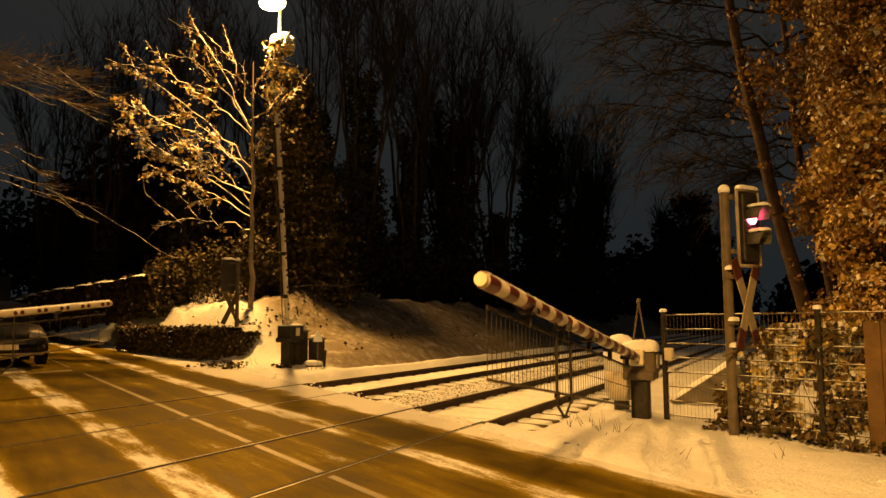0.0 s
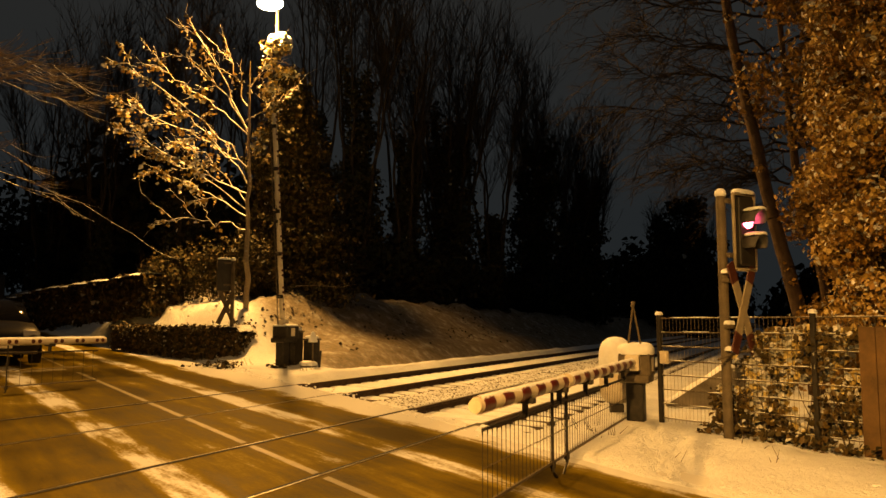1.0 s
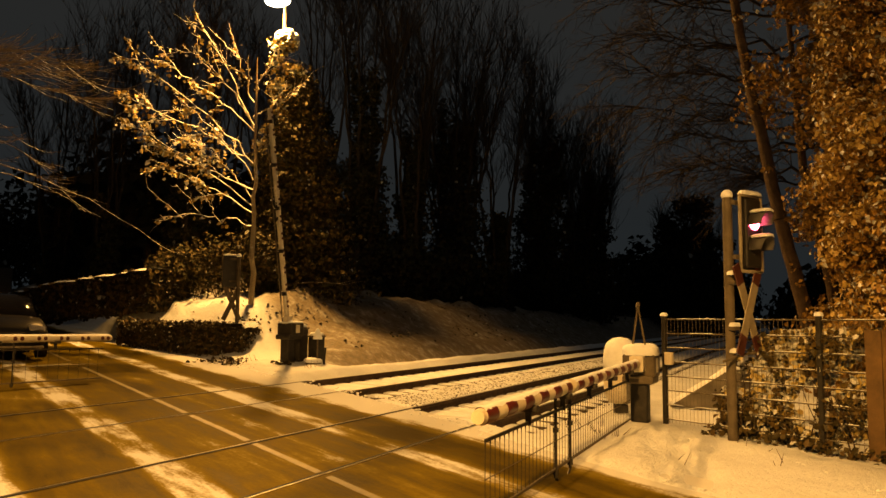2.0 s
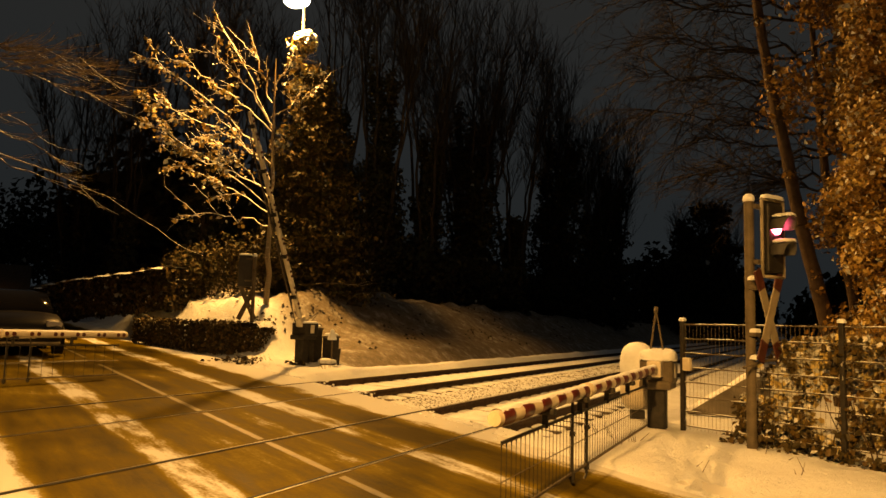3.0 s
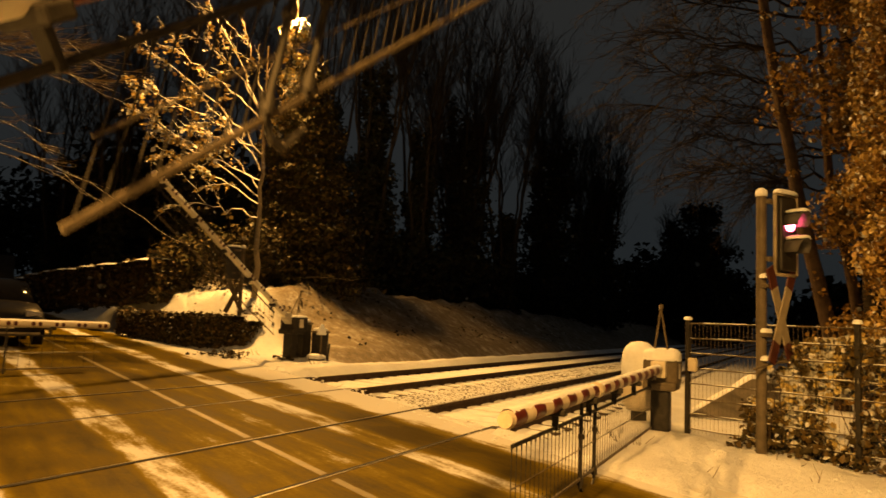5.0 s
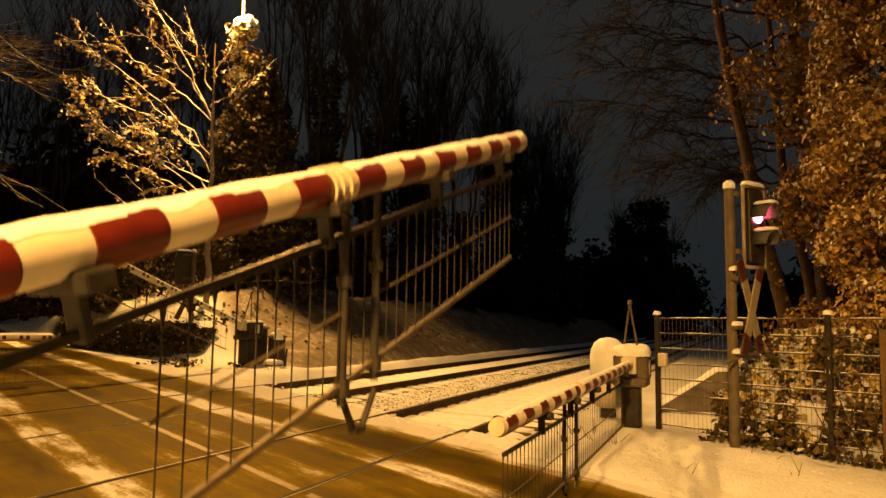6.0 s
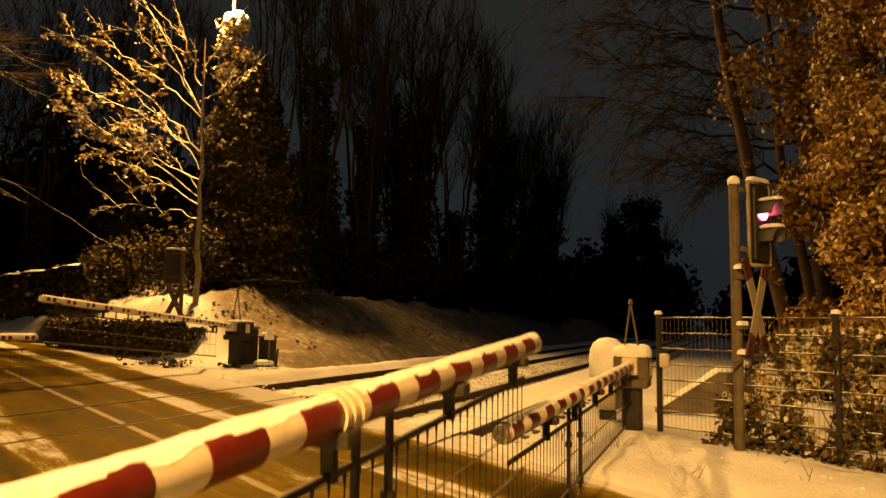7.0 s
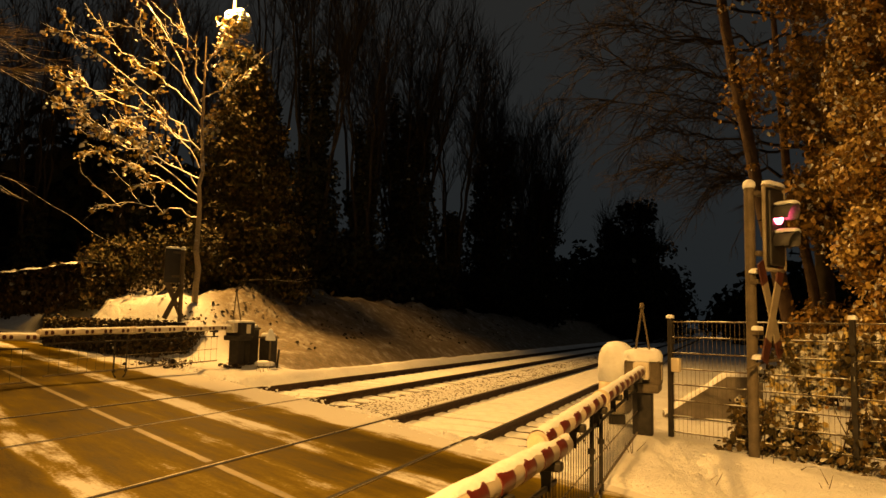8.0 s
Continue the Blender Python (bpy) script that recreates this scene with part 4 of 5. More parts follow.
def limb(rng, pts, r0, r1, segs, steps=8, wobble=0.03):
    """A bent limb through three points; gives its nodes and ways."""
    a, b, c = (Vector(p) for p in pts)
    nodes, p = [], a
    for i in range(1, steps + 1):
        t = i / steps
        q = a * (1 - t) ** 2 + b * (2 * t * (1 - t)) + c * t * t
        q = q + Vector((rng.gauss(0, wobble), rng.gauss(0, wobble), rng.gauss(0, wobble)))
        ra, rb = r0 + (r1 - r0) * (i - 1) / steps, r0 + (r1 - r0) * t
        segs.append((p, q, ra, rb))
        nodes.append((q, (q - p).normalized(), rb))
        p = q
    return nodes


def fine_twigs(rng, nodes, count, length, radius, segs, open_angle=0.6, lift=0.2, again=4, steps=3):
    """Side twigs that leave a limb forwards and fork once more."""
    for k in range(count):
        at, way, r = nodes[rng.randrange(len(nodes) // 4, len(nodes))]
        side = Vector((rng.gauss(0, 1), rng.gauss(0, 1), rng.gauss(0, 1))).normalized()
        v = (way + side * open_angle + Vector((0, 0, lift))).normalized()
        ln = length * rng.uniform(0.5, 1.2)
        end = at + v * ln
        mid = at + v * ln * 0.5 + Vector((rng.gauss(0, 0.06), rng.gauss(0, 0.06), rng.gauss(0, 0.06))) * ln
        own = limb(rng, (at, mid, end + Vector((0, 0, lift * ln * 0.3))), radius, radius * 0.5, segs, steps, 0.02 * ln)
        if again:
            fine_twigs(rng, own, again, length * 0.5, radius * 0.65, segs, open_angle, lift, 0, 2)


def dark_tree(seed, base, height, width, ivy_top, ivy_w, label, stems=7, lean=0.0, leaf=0.16, dense=1.0):
    """A tall bare tree: upright stems fanning into a rounded crown out of a thick coat of ivy."""
    rng = random.Random(seed)
    root = thing("tree", Matrix.Translation(base), label, "tree", "bare trees")
    segs = []
    twig = 0.008 + 0.00018 * Vector(base).length
    for s in range(stems):
        a = 6.28 * (s + rng.uniform(-0.3, 0.3)) / stems
        out = rng.uniform(0.1, 1.0) ** 0.6
        top = Vector((lean + width * 0.5 * out * math.cos(a), width * 0.5 * out * math.sin(a), height * (1.0 - 0.34 * out ** 3) * rng.uniform(0.9, 1.0)))
        foot = Vector((0.22 * math.cos(a), 0.22 * math.sin(a), -0.3))
        bend = Vector((top.x * 0.45, top.y * 0.45, height * rng.uniform(0.42, 0.55)))
        nodes = limb(rng, (foot, bend, top), 0.0065 * height, twig, segs, 16, 0.05)
        fine_twigs(rng, nodes[4:], int(32 * dense), height * 0.14, twig * 1.2, segs, 0.6, 0.22, 6, 4)
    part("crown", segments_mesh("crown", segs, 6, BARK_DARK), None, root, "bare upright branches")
    if ivy_top:
        pl = []
        steps = max(4, int(ivy_top / 0.8))
        for i in range(steps):
            t = i / steps
            z = ivy_top * (t + 0.05)
            r = ivy_w / 2 * (1.05 - 0.45 * t * t) * rng.uniform(0.8, 1.2)
            off = Vector((rng.gauss(0, 0.1) * ivy_w, rng.gauss(0, 0.1) * ivy_w, z))
            pl += leaf_cloud(rng, int(1500 * (0.16 / leaf) ** 1.0), off, (r, r, ivy_top / steps * 1.1), 0.2, 0.4, seed + i)
        for i in range(stems):
            # ivy tongues running up single stems
            a = 6.28 * i / stems
            z = ivy_top * rng.uniform(0.95, 1.25)
            pl += leaf_cloud(rng, 260, (ivy_w * 0.25 * math.cos(a), ivy_w * 0.25 * math.sin(a), z), (ivy_w * 0.14, ivy_w * 0.14, ivy_top * 0.16), 0.1, 0.4, i + seed)
        part("ivy", leaves_mesh("ivy", rng, pl, leaf, IVY_SHADED), None, root, "ivy round the stems, night shade in its leaf colour")
    return root


def bank_pos(n, d):
    p = nd(n, d)
    return Vector((p.x, p.y, ground_z(n, d - SKEW * n) - 0.1))


def foot_at(x, y):
    n, d = -UY * x + UX * y, UX * x + UY * y
    return Vector((x, y, ground_z(n, d - SKEW * n) - 0.1))


# x, y, height, crown width, ivy height, ivy width, stems, twig density
BANK = [(-4.4, 36.0, 19.0, 6.6, 8.6, 2.3, 7, 1.0), (-2.1, 37.5, 18.0, 5.6, 7.0, 1.6, 6, 1.0), (0.0, 42.0, 17.8, 8.4, 8.6, 3.6, 12, 1.2), (2.5, 43.0, 15.8, 6.0, 4.4, 1.4, 7, 1.1),
        (6.1, 53.0, 17.0, 4.6, 9.2, 4.4, 8, 1.2), (11.1, 60.0, 15.6, 6.8, 8.8, 3.0, 10, 1.2), (9.0, 57.0, 16.0, 5.0, 6.8, 2.6, 6, 1.0), (-7.0, 39.0, 19.0, 5.6, 7.0, 2.4, 5, 0.8)]
for k, (x, y, h, cw, iv, iw, st, dn) in enumerate(BANK):
    dark_tree(100 + k, foot_at(x, y), h, cw, iv, iw, "tall bare tree with dark ivy round its stems", st, 0.0, 0.16 if y < 45 else 0.22, dn)


def thicket(seed, places, label, leaf=0.35, per=420, mat=IVY_SHADED):
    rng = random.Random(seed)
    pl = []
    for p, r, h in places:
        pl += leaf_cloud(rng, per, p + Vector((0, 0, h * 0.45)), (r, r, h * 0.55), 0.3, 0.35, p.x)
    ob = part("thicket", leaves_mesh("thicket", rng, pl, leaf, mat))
    return tagged(ob, label, "shrubs", kind="stuff")


rng = random.Random(11)
pl = []
for i in range(44):
    d = 33 + 62 * (i / 44) ** 1.2
    n = 15.2 + rng.uniform(-0.6, 3.0) + 0.03 * d
    pl.append((bank_pos(n, d), rng.uniform(1.0, 1.6) * (1 + d / 80), rng.uniform(1.6, 2.6) * (1 + d / 90)))
thicket(12, pl, "dark undergrowth between the trees on the bank", 0.24, 900)
pl = []
for i in range(30):
    d = 95 + 95 * i / 30
    n = 9.5 + rng.uniform(0, 10) - 0.02 * (d - 95)
    pl.append((bank_pos(n, d), rng.uniform(4, 7), rng.uniform(8, 11.5) + (d - 95) * 0.06))
for i in range(16):
    d = 80 + 80 * i / 16
    pl.append((bank_pos(-1.5 - rng.uniform(0, 14), d), rng.uniform(4, 6), rng.uniform(7, 10)))
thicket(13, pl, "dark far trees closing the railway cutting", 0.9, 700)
dark_tree(131, foot_at(25.6, 85), 15.4, 8.0, 11.5, 9.0, "far dense tree at the end of the cutting", 9, 0.0, 0.4, 1.2)

# woods behind the road on the far side
pl = []
for i in range(34):
    w = 9 + rng.uniform(-1, 26)
    n = 30 + rng.uniform(0, 16)
    pl.append((Vector((*nw(n, w).to_2d(), ground_z(n, w) - 0.2)), rng.uniform(2.5, 4), rng.uniform(6, 10)))
for i in range(40):
    w = -4 - rng.uniform(0, 30)
    n = 26 + rng.uniform(0, 30)
    pl.append((Vector((*nw(n, w).to_2d(), ground_z(n, w) - 0.2)), rng.uniform(2.5, 4.5), rng.uniform(8, 15)))
for i in range(26):
    w = -22 + 42 * i / 25
    n = 82 + rng.uniform(0, 14)
    pl.append((Vector((*nw(n, w).to_2d(), ground_z(n, w) - 0.2)), rng.uniform(4, 6), rng.uniform(13, 18)))
thicket(14, pl, "dark woods behind the road", 0.6, 520)
for k, (n, w, h) in enumerate(((24, 12, 14), (27, 16, 15), (30, 9.5, 14), (33, 13, 15), (29, 21, 15), (36, 8, 16), (31, -5, 14), (36, -9, 15))):
    dark_tree(50 + k, Vector((*nw(n, w).to_2d(), ground_z(n, w) - 0.1)), h, 4.5, 4.0, 1.6, "dark bare tree in the woods behind the road", 6, 0.0, 0.2, 0.9)


# ---- hedges ----
def hedge(seed, a, b, width, h0, h1, count, leaf, label, snow_top=0.0):
    """A clipped hedge from a to b, closely leaved, with snow on its top."""
    rng = random.Random(seed)
    a, b = Vector(a), Vector(b)
    run = b - a
    side = Vector((-run.y, run.x, 0)).normalized()
    root = thing("hedge", Matrix.Translation(a), label, "hedge")
    pl = []
    for i in range(count):
        t = rng.random()
        h = h0 + (h1 - h0) * t
        h *= 1 + 0.16 * noise.noise((t * run.length * 1.1, seed, 0)) + 0.1 * noise.noise((t * run.length * 3.7, seed, 2))
        face = rng.random()
        if face < 0.4:
            s, z = rng.choice((-1, 1)), rng.uniform(0, 1)
            off = s * width / 2 * (1 - 0.18 * z * z) * (1 + 0.12 * noise.noise((t * run.length * 2, z * 3, seed)))
            out = side * s
        elif face < 0.75:
            off, z = rng.uniform(-0.45, 0.45) * width, 1.0 + rng.uniform(-0.1, 0.05)
            out = Vector((0, 0, 1))
        else:
            off, z = rng.uniform(-0.45, 0.45) * width, rng.uniform(0.05, 0.95)
            out = Vector((rng.uniform(-1, 1), rng.uniform(-1, 1), 0.3))
        if rng.random() < 0.5 * width / run.length:
            t, z, off = rng.choice((0.0, 1.0)), rng.uniform(0.02, 1.0), rng.uniform(-0.5, 0.5) * width
            out = run.normalized() * (1 if t else -1)
        fray = Vector((rng.gauss(0, 0.035), rng.gauss(0, 0.035), rng.gauss(0, 0.045)))
        pl.append((run * t + side * off + Vector((0, 0, z * h)) + fray, out))
    part("leaves", leaves_mesh("leaves", rng, pl, leaf, HEDGE_LEAF), None, root, "small dark leaves")
    # dark sheet added inside the leaves as the hedge's inner shade
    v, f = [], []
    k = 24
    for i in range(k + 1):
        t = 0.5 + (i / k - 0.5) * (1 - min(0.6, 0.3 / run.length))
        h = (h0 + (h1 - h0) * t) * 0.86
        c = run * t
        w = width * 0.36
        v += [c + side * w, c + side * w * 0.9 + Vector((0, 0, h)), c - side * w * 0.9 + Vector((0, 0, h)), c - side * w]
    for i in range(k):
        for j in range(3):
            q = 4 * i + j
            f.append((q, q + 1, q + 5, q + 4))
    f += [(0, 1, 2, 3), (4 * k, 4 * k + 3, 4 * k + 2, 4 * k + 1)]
    part("hedge_body", mesh_of("hedge_body", v, f, HEDGE_SNOW), None, root, "dark inner sheet standing in for shade between the leaves")
    if snow_top:
        v, f = [], []
        k = 90
        for i in range(k + 1):
            t = i / k
            h = (h0 + (h1 - h0) * t) * (1 + 0.1 * noise.noise((t * run.length * 1.1, seed, 0)))
            c = run * t + Vector((0, 0, h * 1.06))
            wd = width * 0.42 * (1 + 0.3 * noise.noise((t * run.length * 1.5, 4, seed)))
            th = snow_top * 1.3 * (0.8 + 0.5 * noise.noise((t * run.length * 2.5, 8, seed)))
            v += [c + side * wd * 1.34 - Vector((0, 0, th * 0.6)), c + side * wd + Vector((0, 0, th)), c - side * wd + Vector((0, 0, th)), c - side * wd * 1.34 - Vector((0, 0, th * 0.6))]
        for i in range(k):
            for j in range(3):
                q = 4 * i + j
                f.append((q, q + 1, q + 5, q + 4))
        # the darker snow here stands in for shade on the hedge top
        part("snow_top", mesh_of("snow_top", v, f, SNOW_DIMMED, True), None, root, "snow lying on the hedge")
    return root


def on_ground(n, w, z=0.0):
    p = nw(n, w)
    return Vector((p.x, p.y, ground_z(n, w) + z))


hz_a, hz_b = nw(13.4, 8.5, 0.05), nw(18.6, 7.15, 0.05)
hedge(21, hz_a, hz_b, 0.8, 0.78, 0.62, 11000, 0.075, "low dark clipped hedge in front of a snowy mound", 0.0)
hz_c, hz_d = nw(13.35, 8.65, 0.05), nw(13.6, 9.5, 0.3)
hedge(22, hz_c, hz_d, 0.7, 0.74, 0.55, 3000, 0.07, "short end of the low dark hedge with snow on top", 0.08)
hedge(23, (-9.3, 25.0, 1.75), (-14.8, 29.0, 1.5), 1.5, 1.3, 1.2, 9000, 0.13, "tall clipped hedge on the slope with snow on top", 0.04)
hedge(24, (-14.8, 29.0, 1.5), (-25.5, 37.6, 0.4), 1.5, 1.2, 1.2, 9000, 0.15, "clipped hedge along the road with snow on top", 0.04)

# ---- street lamps ----


def street_lamp(at, foot_z, label, reach, bowl=0.2):
    """A tall mast with a short arm and a glowing head."""
    x, y, z = at
    root = thing("street_lamp", Matrix.Translation((x + reach, y, foot_z)), label, "street lamp")
    h = z - foot_z
    b = tube((0, 0, -0.2), (0, 0, h - 0.25), 0.09, 0.055, 14)
    part("mast", b, GALV, root, "grey steel mast")
    b = tube((0, 0, h - 0.27), (-reach * 0.5, 0, h + 0.02), 0.035, seg=10)
    tube((-reach * 0.5, 0, h + 0.02), (-reach, 0, h + 0.06), 0.035, seg=10, bm=b)
    part("arm", b, GALV, root)
    b = box(0.7, 0.28, 0.12, (-reach, 0, h), bevel=0.05)
    head = part("lamp_head", b, GREY, root, "flat lamp head")
    b = bmesh.new()
    bmesh.ops.create_uvsphere(b, u_segments=20, v_segments=12, radius=bowl)
    bmesh.ops.scale(b, vec=(1.3, 0.8, 0.7), verts=b.verts)
    bmesh.ops.translate(b, vec=(-reach, 0, h - 0.02), verts=b.verts)
    g = part("bowl", b, LAMP_GLOW, head, "glowing yellow lamp bowl", True)
    return root


# far bowl made oversized: the lamp's bloom is put into its shape
street_lamp(LAMP_FAR, 2.0, "lit sodium street lamp on an ivy-grown mast", 0.28, 0.36)
street_lamp(LAMP_NEAR, 0.0, "lit sodium street lamp on a steel mast", 0.5)
street_lamp(LAMP_ARM, 0.0, "lit sodium street lamp on a long arm over the footway", 5.4)

# evergreen ivy grown round the lamp mast: a broad cone below, tufts above, a crown under the lamp
rng = random.Random(71)
mx, my = LAMP_FAR[0] + 0.28, LAMP_FAR[1]
col = thing("ivy_column", Matrix.Translation((mx, my, 2.0)), "broad dark ivy cone grown round the lamp mast", "ivy")
pl, pl2 = [], []
for i in range(22):
    t = i / 21
    z = 0.1 + 8.0 * t
    r = (2.0 - 1.35 * t ** 1.2) * rng.uniform(0.88, 1.12)
    pl += leaf_cloud(rng, int(2000 - 1200 * t), (0.75 - 0.3 * t + rng.gauss(0, 0.12), 0.3 + rng.gauss(0, 0.12), z), (r, r, 0.5), 0.5, 0.4, i)
part("ivy_leaves", leaves_mesh("ivy_leaves", rng, pl, 0.12, IVY_COLUMN), None, col, "dark ivy leaves")
for i in range(17):
    z = 5.6 + 3.7 * i / 16
    r = 0.14 + 0.22 * rng.random()
    pl2 += leaf_cloud(rng, 46, (-0.2 + 0.25 * i / 16 + rng.gauss(0, 0.2), -0.3, z + rng.gauss(0, 0.12)), (r * 1.3, r, 0.3), 0.1, 0.5, i + 40)
pl2 += leaf_cloud(rng, 240, (0.12, -0.05, 9.25), (0.44, 0.44, 0.32), 0.5, 0.4, 77)
for i in range(5):
    part("snow_cap", snow_lump(0.42, 0.42, 0.28, (0.12 + 0.22 * math.cos(i * 1.3), -0.05 + 0.22 * math.sin(i * 1.3), 9.34 + 0.07 * (i % 3)), 3 + i), CAP, col, "cap of snow right under the lamp", True)
part("snowy_ivy", leaves_mesh("snowy_ivy", rng, pl2, 0.15, FENCE_LEAF), None, col, "snow-laden ivy leaves under the lamp")


# ---- leafy tree below the lamp ----
def lit_tree():
    rng = random.Random(33)
    base = Vector((-5.9, 22.5, 1.7))
    root = thing("tree", Matrix.Translation(base), "small tree with snowy twigs and yellowed leaves", "tree")
    trunk = []
    limb(rng, ((0.05, 0, -0.2), (0.0, 0, 4.0), (-0.1, 0, 7.8)), 0.095, 0.015, trunk, 18, 0.035)
    part("trunk", segments_mesh("trunk", trunk, 8, PALE_BARK), None, root, "pale upright trunk")
    segs, pl = [], []
    # height on the trunk, reach to the side, rise, depth, leafiness
    plan = [(5.6, -1.95, 3.5, 0.2, 0.25), (5.7, -2.1, 2.3, -0.5, 0.4), (5.5, -3.3, 2.4, 0.4, 0.7), (4.5, -3.4, 2.9, -0.7, 1.0), (4.5, -3.9, 2.0, 0.2, 1.2), (3.2, -4.0, 2.5, -0.3, 1.3),
            (3.4, -2.4, 2.2, 0.9, 0.7), (3.0, -3.2, 1.6, 0.9, 1.0), (2.6, -2.0, 0.3, -0.8, 0.2), (4.0, -2.6, 2.6, 1.2, 0.6), (6.4, -0.9, 1.8, 0.3, 0.2), (6.8, 0.8, 0.9, -0.2, 0.2),
            (5.9, 0.9, 0.8, 0.5, 0.2), (3.7, -3.0, 1.0, -1.1, 1.0)]
    for z, dx, dz, dy, lf in plan:
        a = Vector((-0.02 * z, 0, z))
        end = a + Vector((dx, dy, dz))
        mid = a + Vector((dx * 0.45, dy * 0.6, dz * 0.62))
        nodes = limb(rng, (a, mid, end), 0.027, 0.008, segs, 12, 0.045)
        for k in range(5):
            at, way, r = nodes[rng.randrange(3, 12)]
            ln = rng.uniform(0.5, 1.2)
            side = Vector((rng.gauss(-0.25, 0.3), rng.gauss(0, 0.4), rng.choice((-0.55, 0.3, 0.5)) + rng.gauss(0, 0.2)))
            v = (way * 0.9 + side).normalized()
            own = limb(rng, (at, at + v * ln * 0.5 + Vector((0, 0, 0.05)), at + v * ln), 0.013, 0.006, segs, 6, 0.02)
            fine_twigs(rng, own, 3, 0.4, 0.006, segs, 0.7, 0.05, 0, 3)
            for p, w, r in own[1:]:
                for _ in range(8):
                    if rng.random() < 0.6 * lf:
                        pl.append((p + Vector((rng.gauss(0, 0.07), rng.gauss(0, 0.07), -abs(rng.gauss(0, 0.09)))), (rng.gauss(0, 0.6), rng.gauss(0, 0.6) - 0.4, 0.8)))
        for p, w, r in nodes[3:]:
            for _ in range(10):
                if rng.random() < 0.6 * lf:
                    pl.append((p + Vector((rng.gauss(0, 0.12), rng.gauss(0, 0.1), -abs(rng.gauss(0, 0.14)))), (rng.gauss(0, 0.6), rng.gauss(0, 0.6) - 0.4, 0.8)))
    part("crown", segments_mesh("crown", segs, 5, PALE_BARK), None, root, "branches lined with snow")
    part("leaves", leaves_mesh("leaves", rng, pl, 0.11, LEAF_YELLOW), None, root, "yellowed leaves carrying snow")


lit_tree()


def brush(seed, base, h, r, count, label):
    """Rough bushes: thin stems and dark leaves."""
    rng = random.Random(seed)
    root = thing("bush", Matrix.Translation(base), label, "bush")
    segs = []
    for i in range(9):
        a = rng.uniform(0, 6.28)
        grow(rng, Vector((0.15 * math.cos(a), 0.15 * math.sin(a), -0.1)), Vector((0.5 * math.cos(a), 0.5 * math.sin(a), 1)), h * 0.55, 0.02, 2, segs, up=0.2, spread=0.5, kids=(2, 3), shrink=0.55)
    tagged(part("stem_work", segments_mesh("stem_work", segs, 4, BARK), None, root), kind="stuff")
    part("leaves", leaves_mesh("leaves", rng, leaf_cloud(rng, count, (0, 0, h * 0.5), (r, r, h * 0.5), 0.4, 0.35, seed), 0.1, IVY_COLUMN), None, root)


for k, (x, y, h, r) in enumerate(((-7.6, 25.0, 2.2, 0.9), (-8.9, 26.0, 2.0, 0.9), (-6.2, 24.2, 2.2, 0.8), (-9.4, 25.6, 2.0, 0.9))):
    n, d = -UY * x + UX * y, UX * x + UY * y
    brush(80 + k, Vector((x, y, ground_z(n, d - SKEW * n) - 0.05)), h, r, 1500, "untidy dark bush on the snowy mound")

# ---- bare drooping tree over the road's far side ----


def spray_tree():
    rng = random.Random(44)
    base = Vector((-13.4, 17.2, 0.5))
    root = thing("tree", Matrix.Translation(base), "bare tree with drooping twigs lit by the lamp", "tree")
    tree_trunk(rng, "trunk", (0, 0, -0.2), 9.0, 0.24, BARK, root, (0.3, 0))
    segs = []
    # foot on the trunk, reach, fall, depth, twigs
    plan = [(7.0, 4.9, -0.5, 0.0, 34), (7.2, 4.6, -0.4, -0.5, 30), (6.8, 4.5, -0.6, 0.4, 30), (7.1, 4.0, -0.2, 0.2, 20), (6.0, 3.6, -1.1, -0.3, 6), (5.6, 4.1, -1.2, 0.3, 6),
            (5.0, 6.0, -1.9, 0.3, 6), (4.9, 5.4, -1.7, -0.2, 4)]
    for z, dx, dz, dy, twigs in plan:
        a = Vector((0.2, 0, z))
        mid = a + Vector((dx * 0.5, dy * 0.5, dz * 0.2 + 0.3))
        nodes = limb(rng, (a, mid, a + Vector((dx, dy, dz))), 0.024, 0.007, segs, 14, 0.05)
        for k in range(twigs):
            at, way, r = nodes[rng.randrange(5, 14)]
            ln = rng.uniform(0.5, 1.4)
            v = (way + Vector((0.1, rng.gauss(0, 0.16), rng.gauss(0.02, 0.13)))).normalized()
            end = at + v * ln + Vector((0, 0, rng.uniform(-0.05, 0.16)))
            own = limb(rng, (at, at + v * ln * 0.5 + Vector((0, 0, -0.06)), end), 0.01, 0.005, segs, 6, 0.012)
            fine_twigs(rng, own, 3, 0.4, 0.0055, segs, 0.3, 0.08, 0, 3)
    part("crown", segments_mesh("crown", segs, 4, TWIG_BARE), None, root, "thin drooping twigs")


spray_tree()

# ---- leaning tree and ivy behind the fence ----


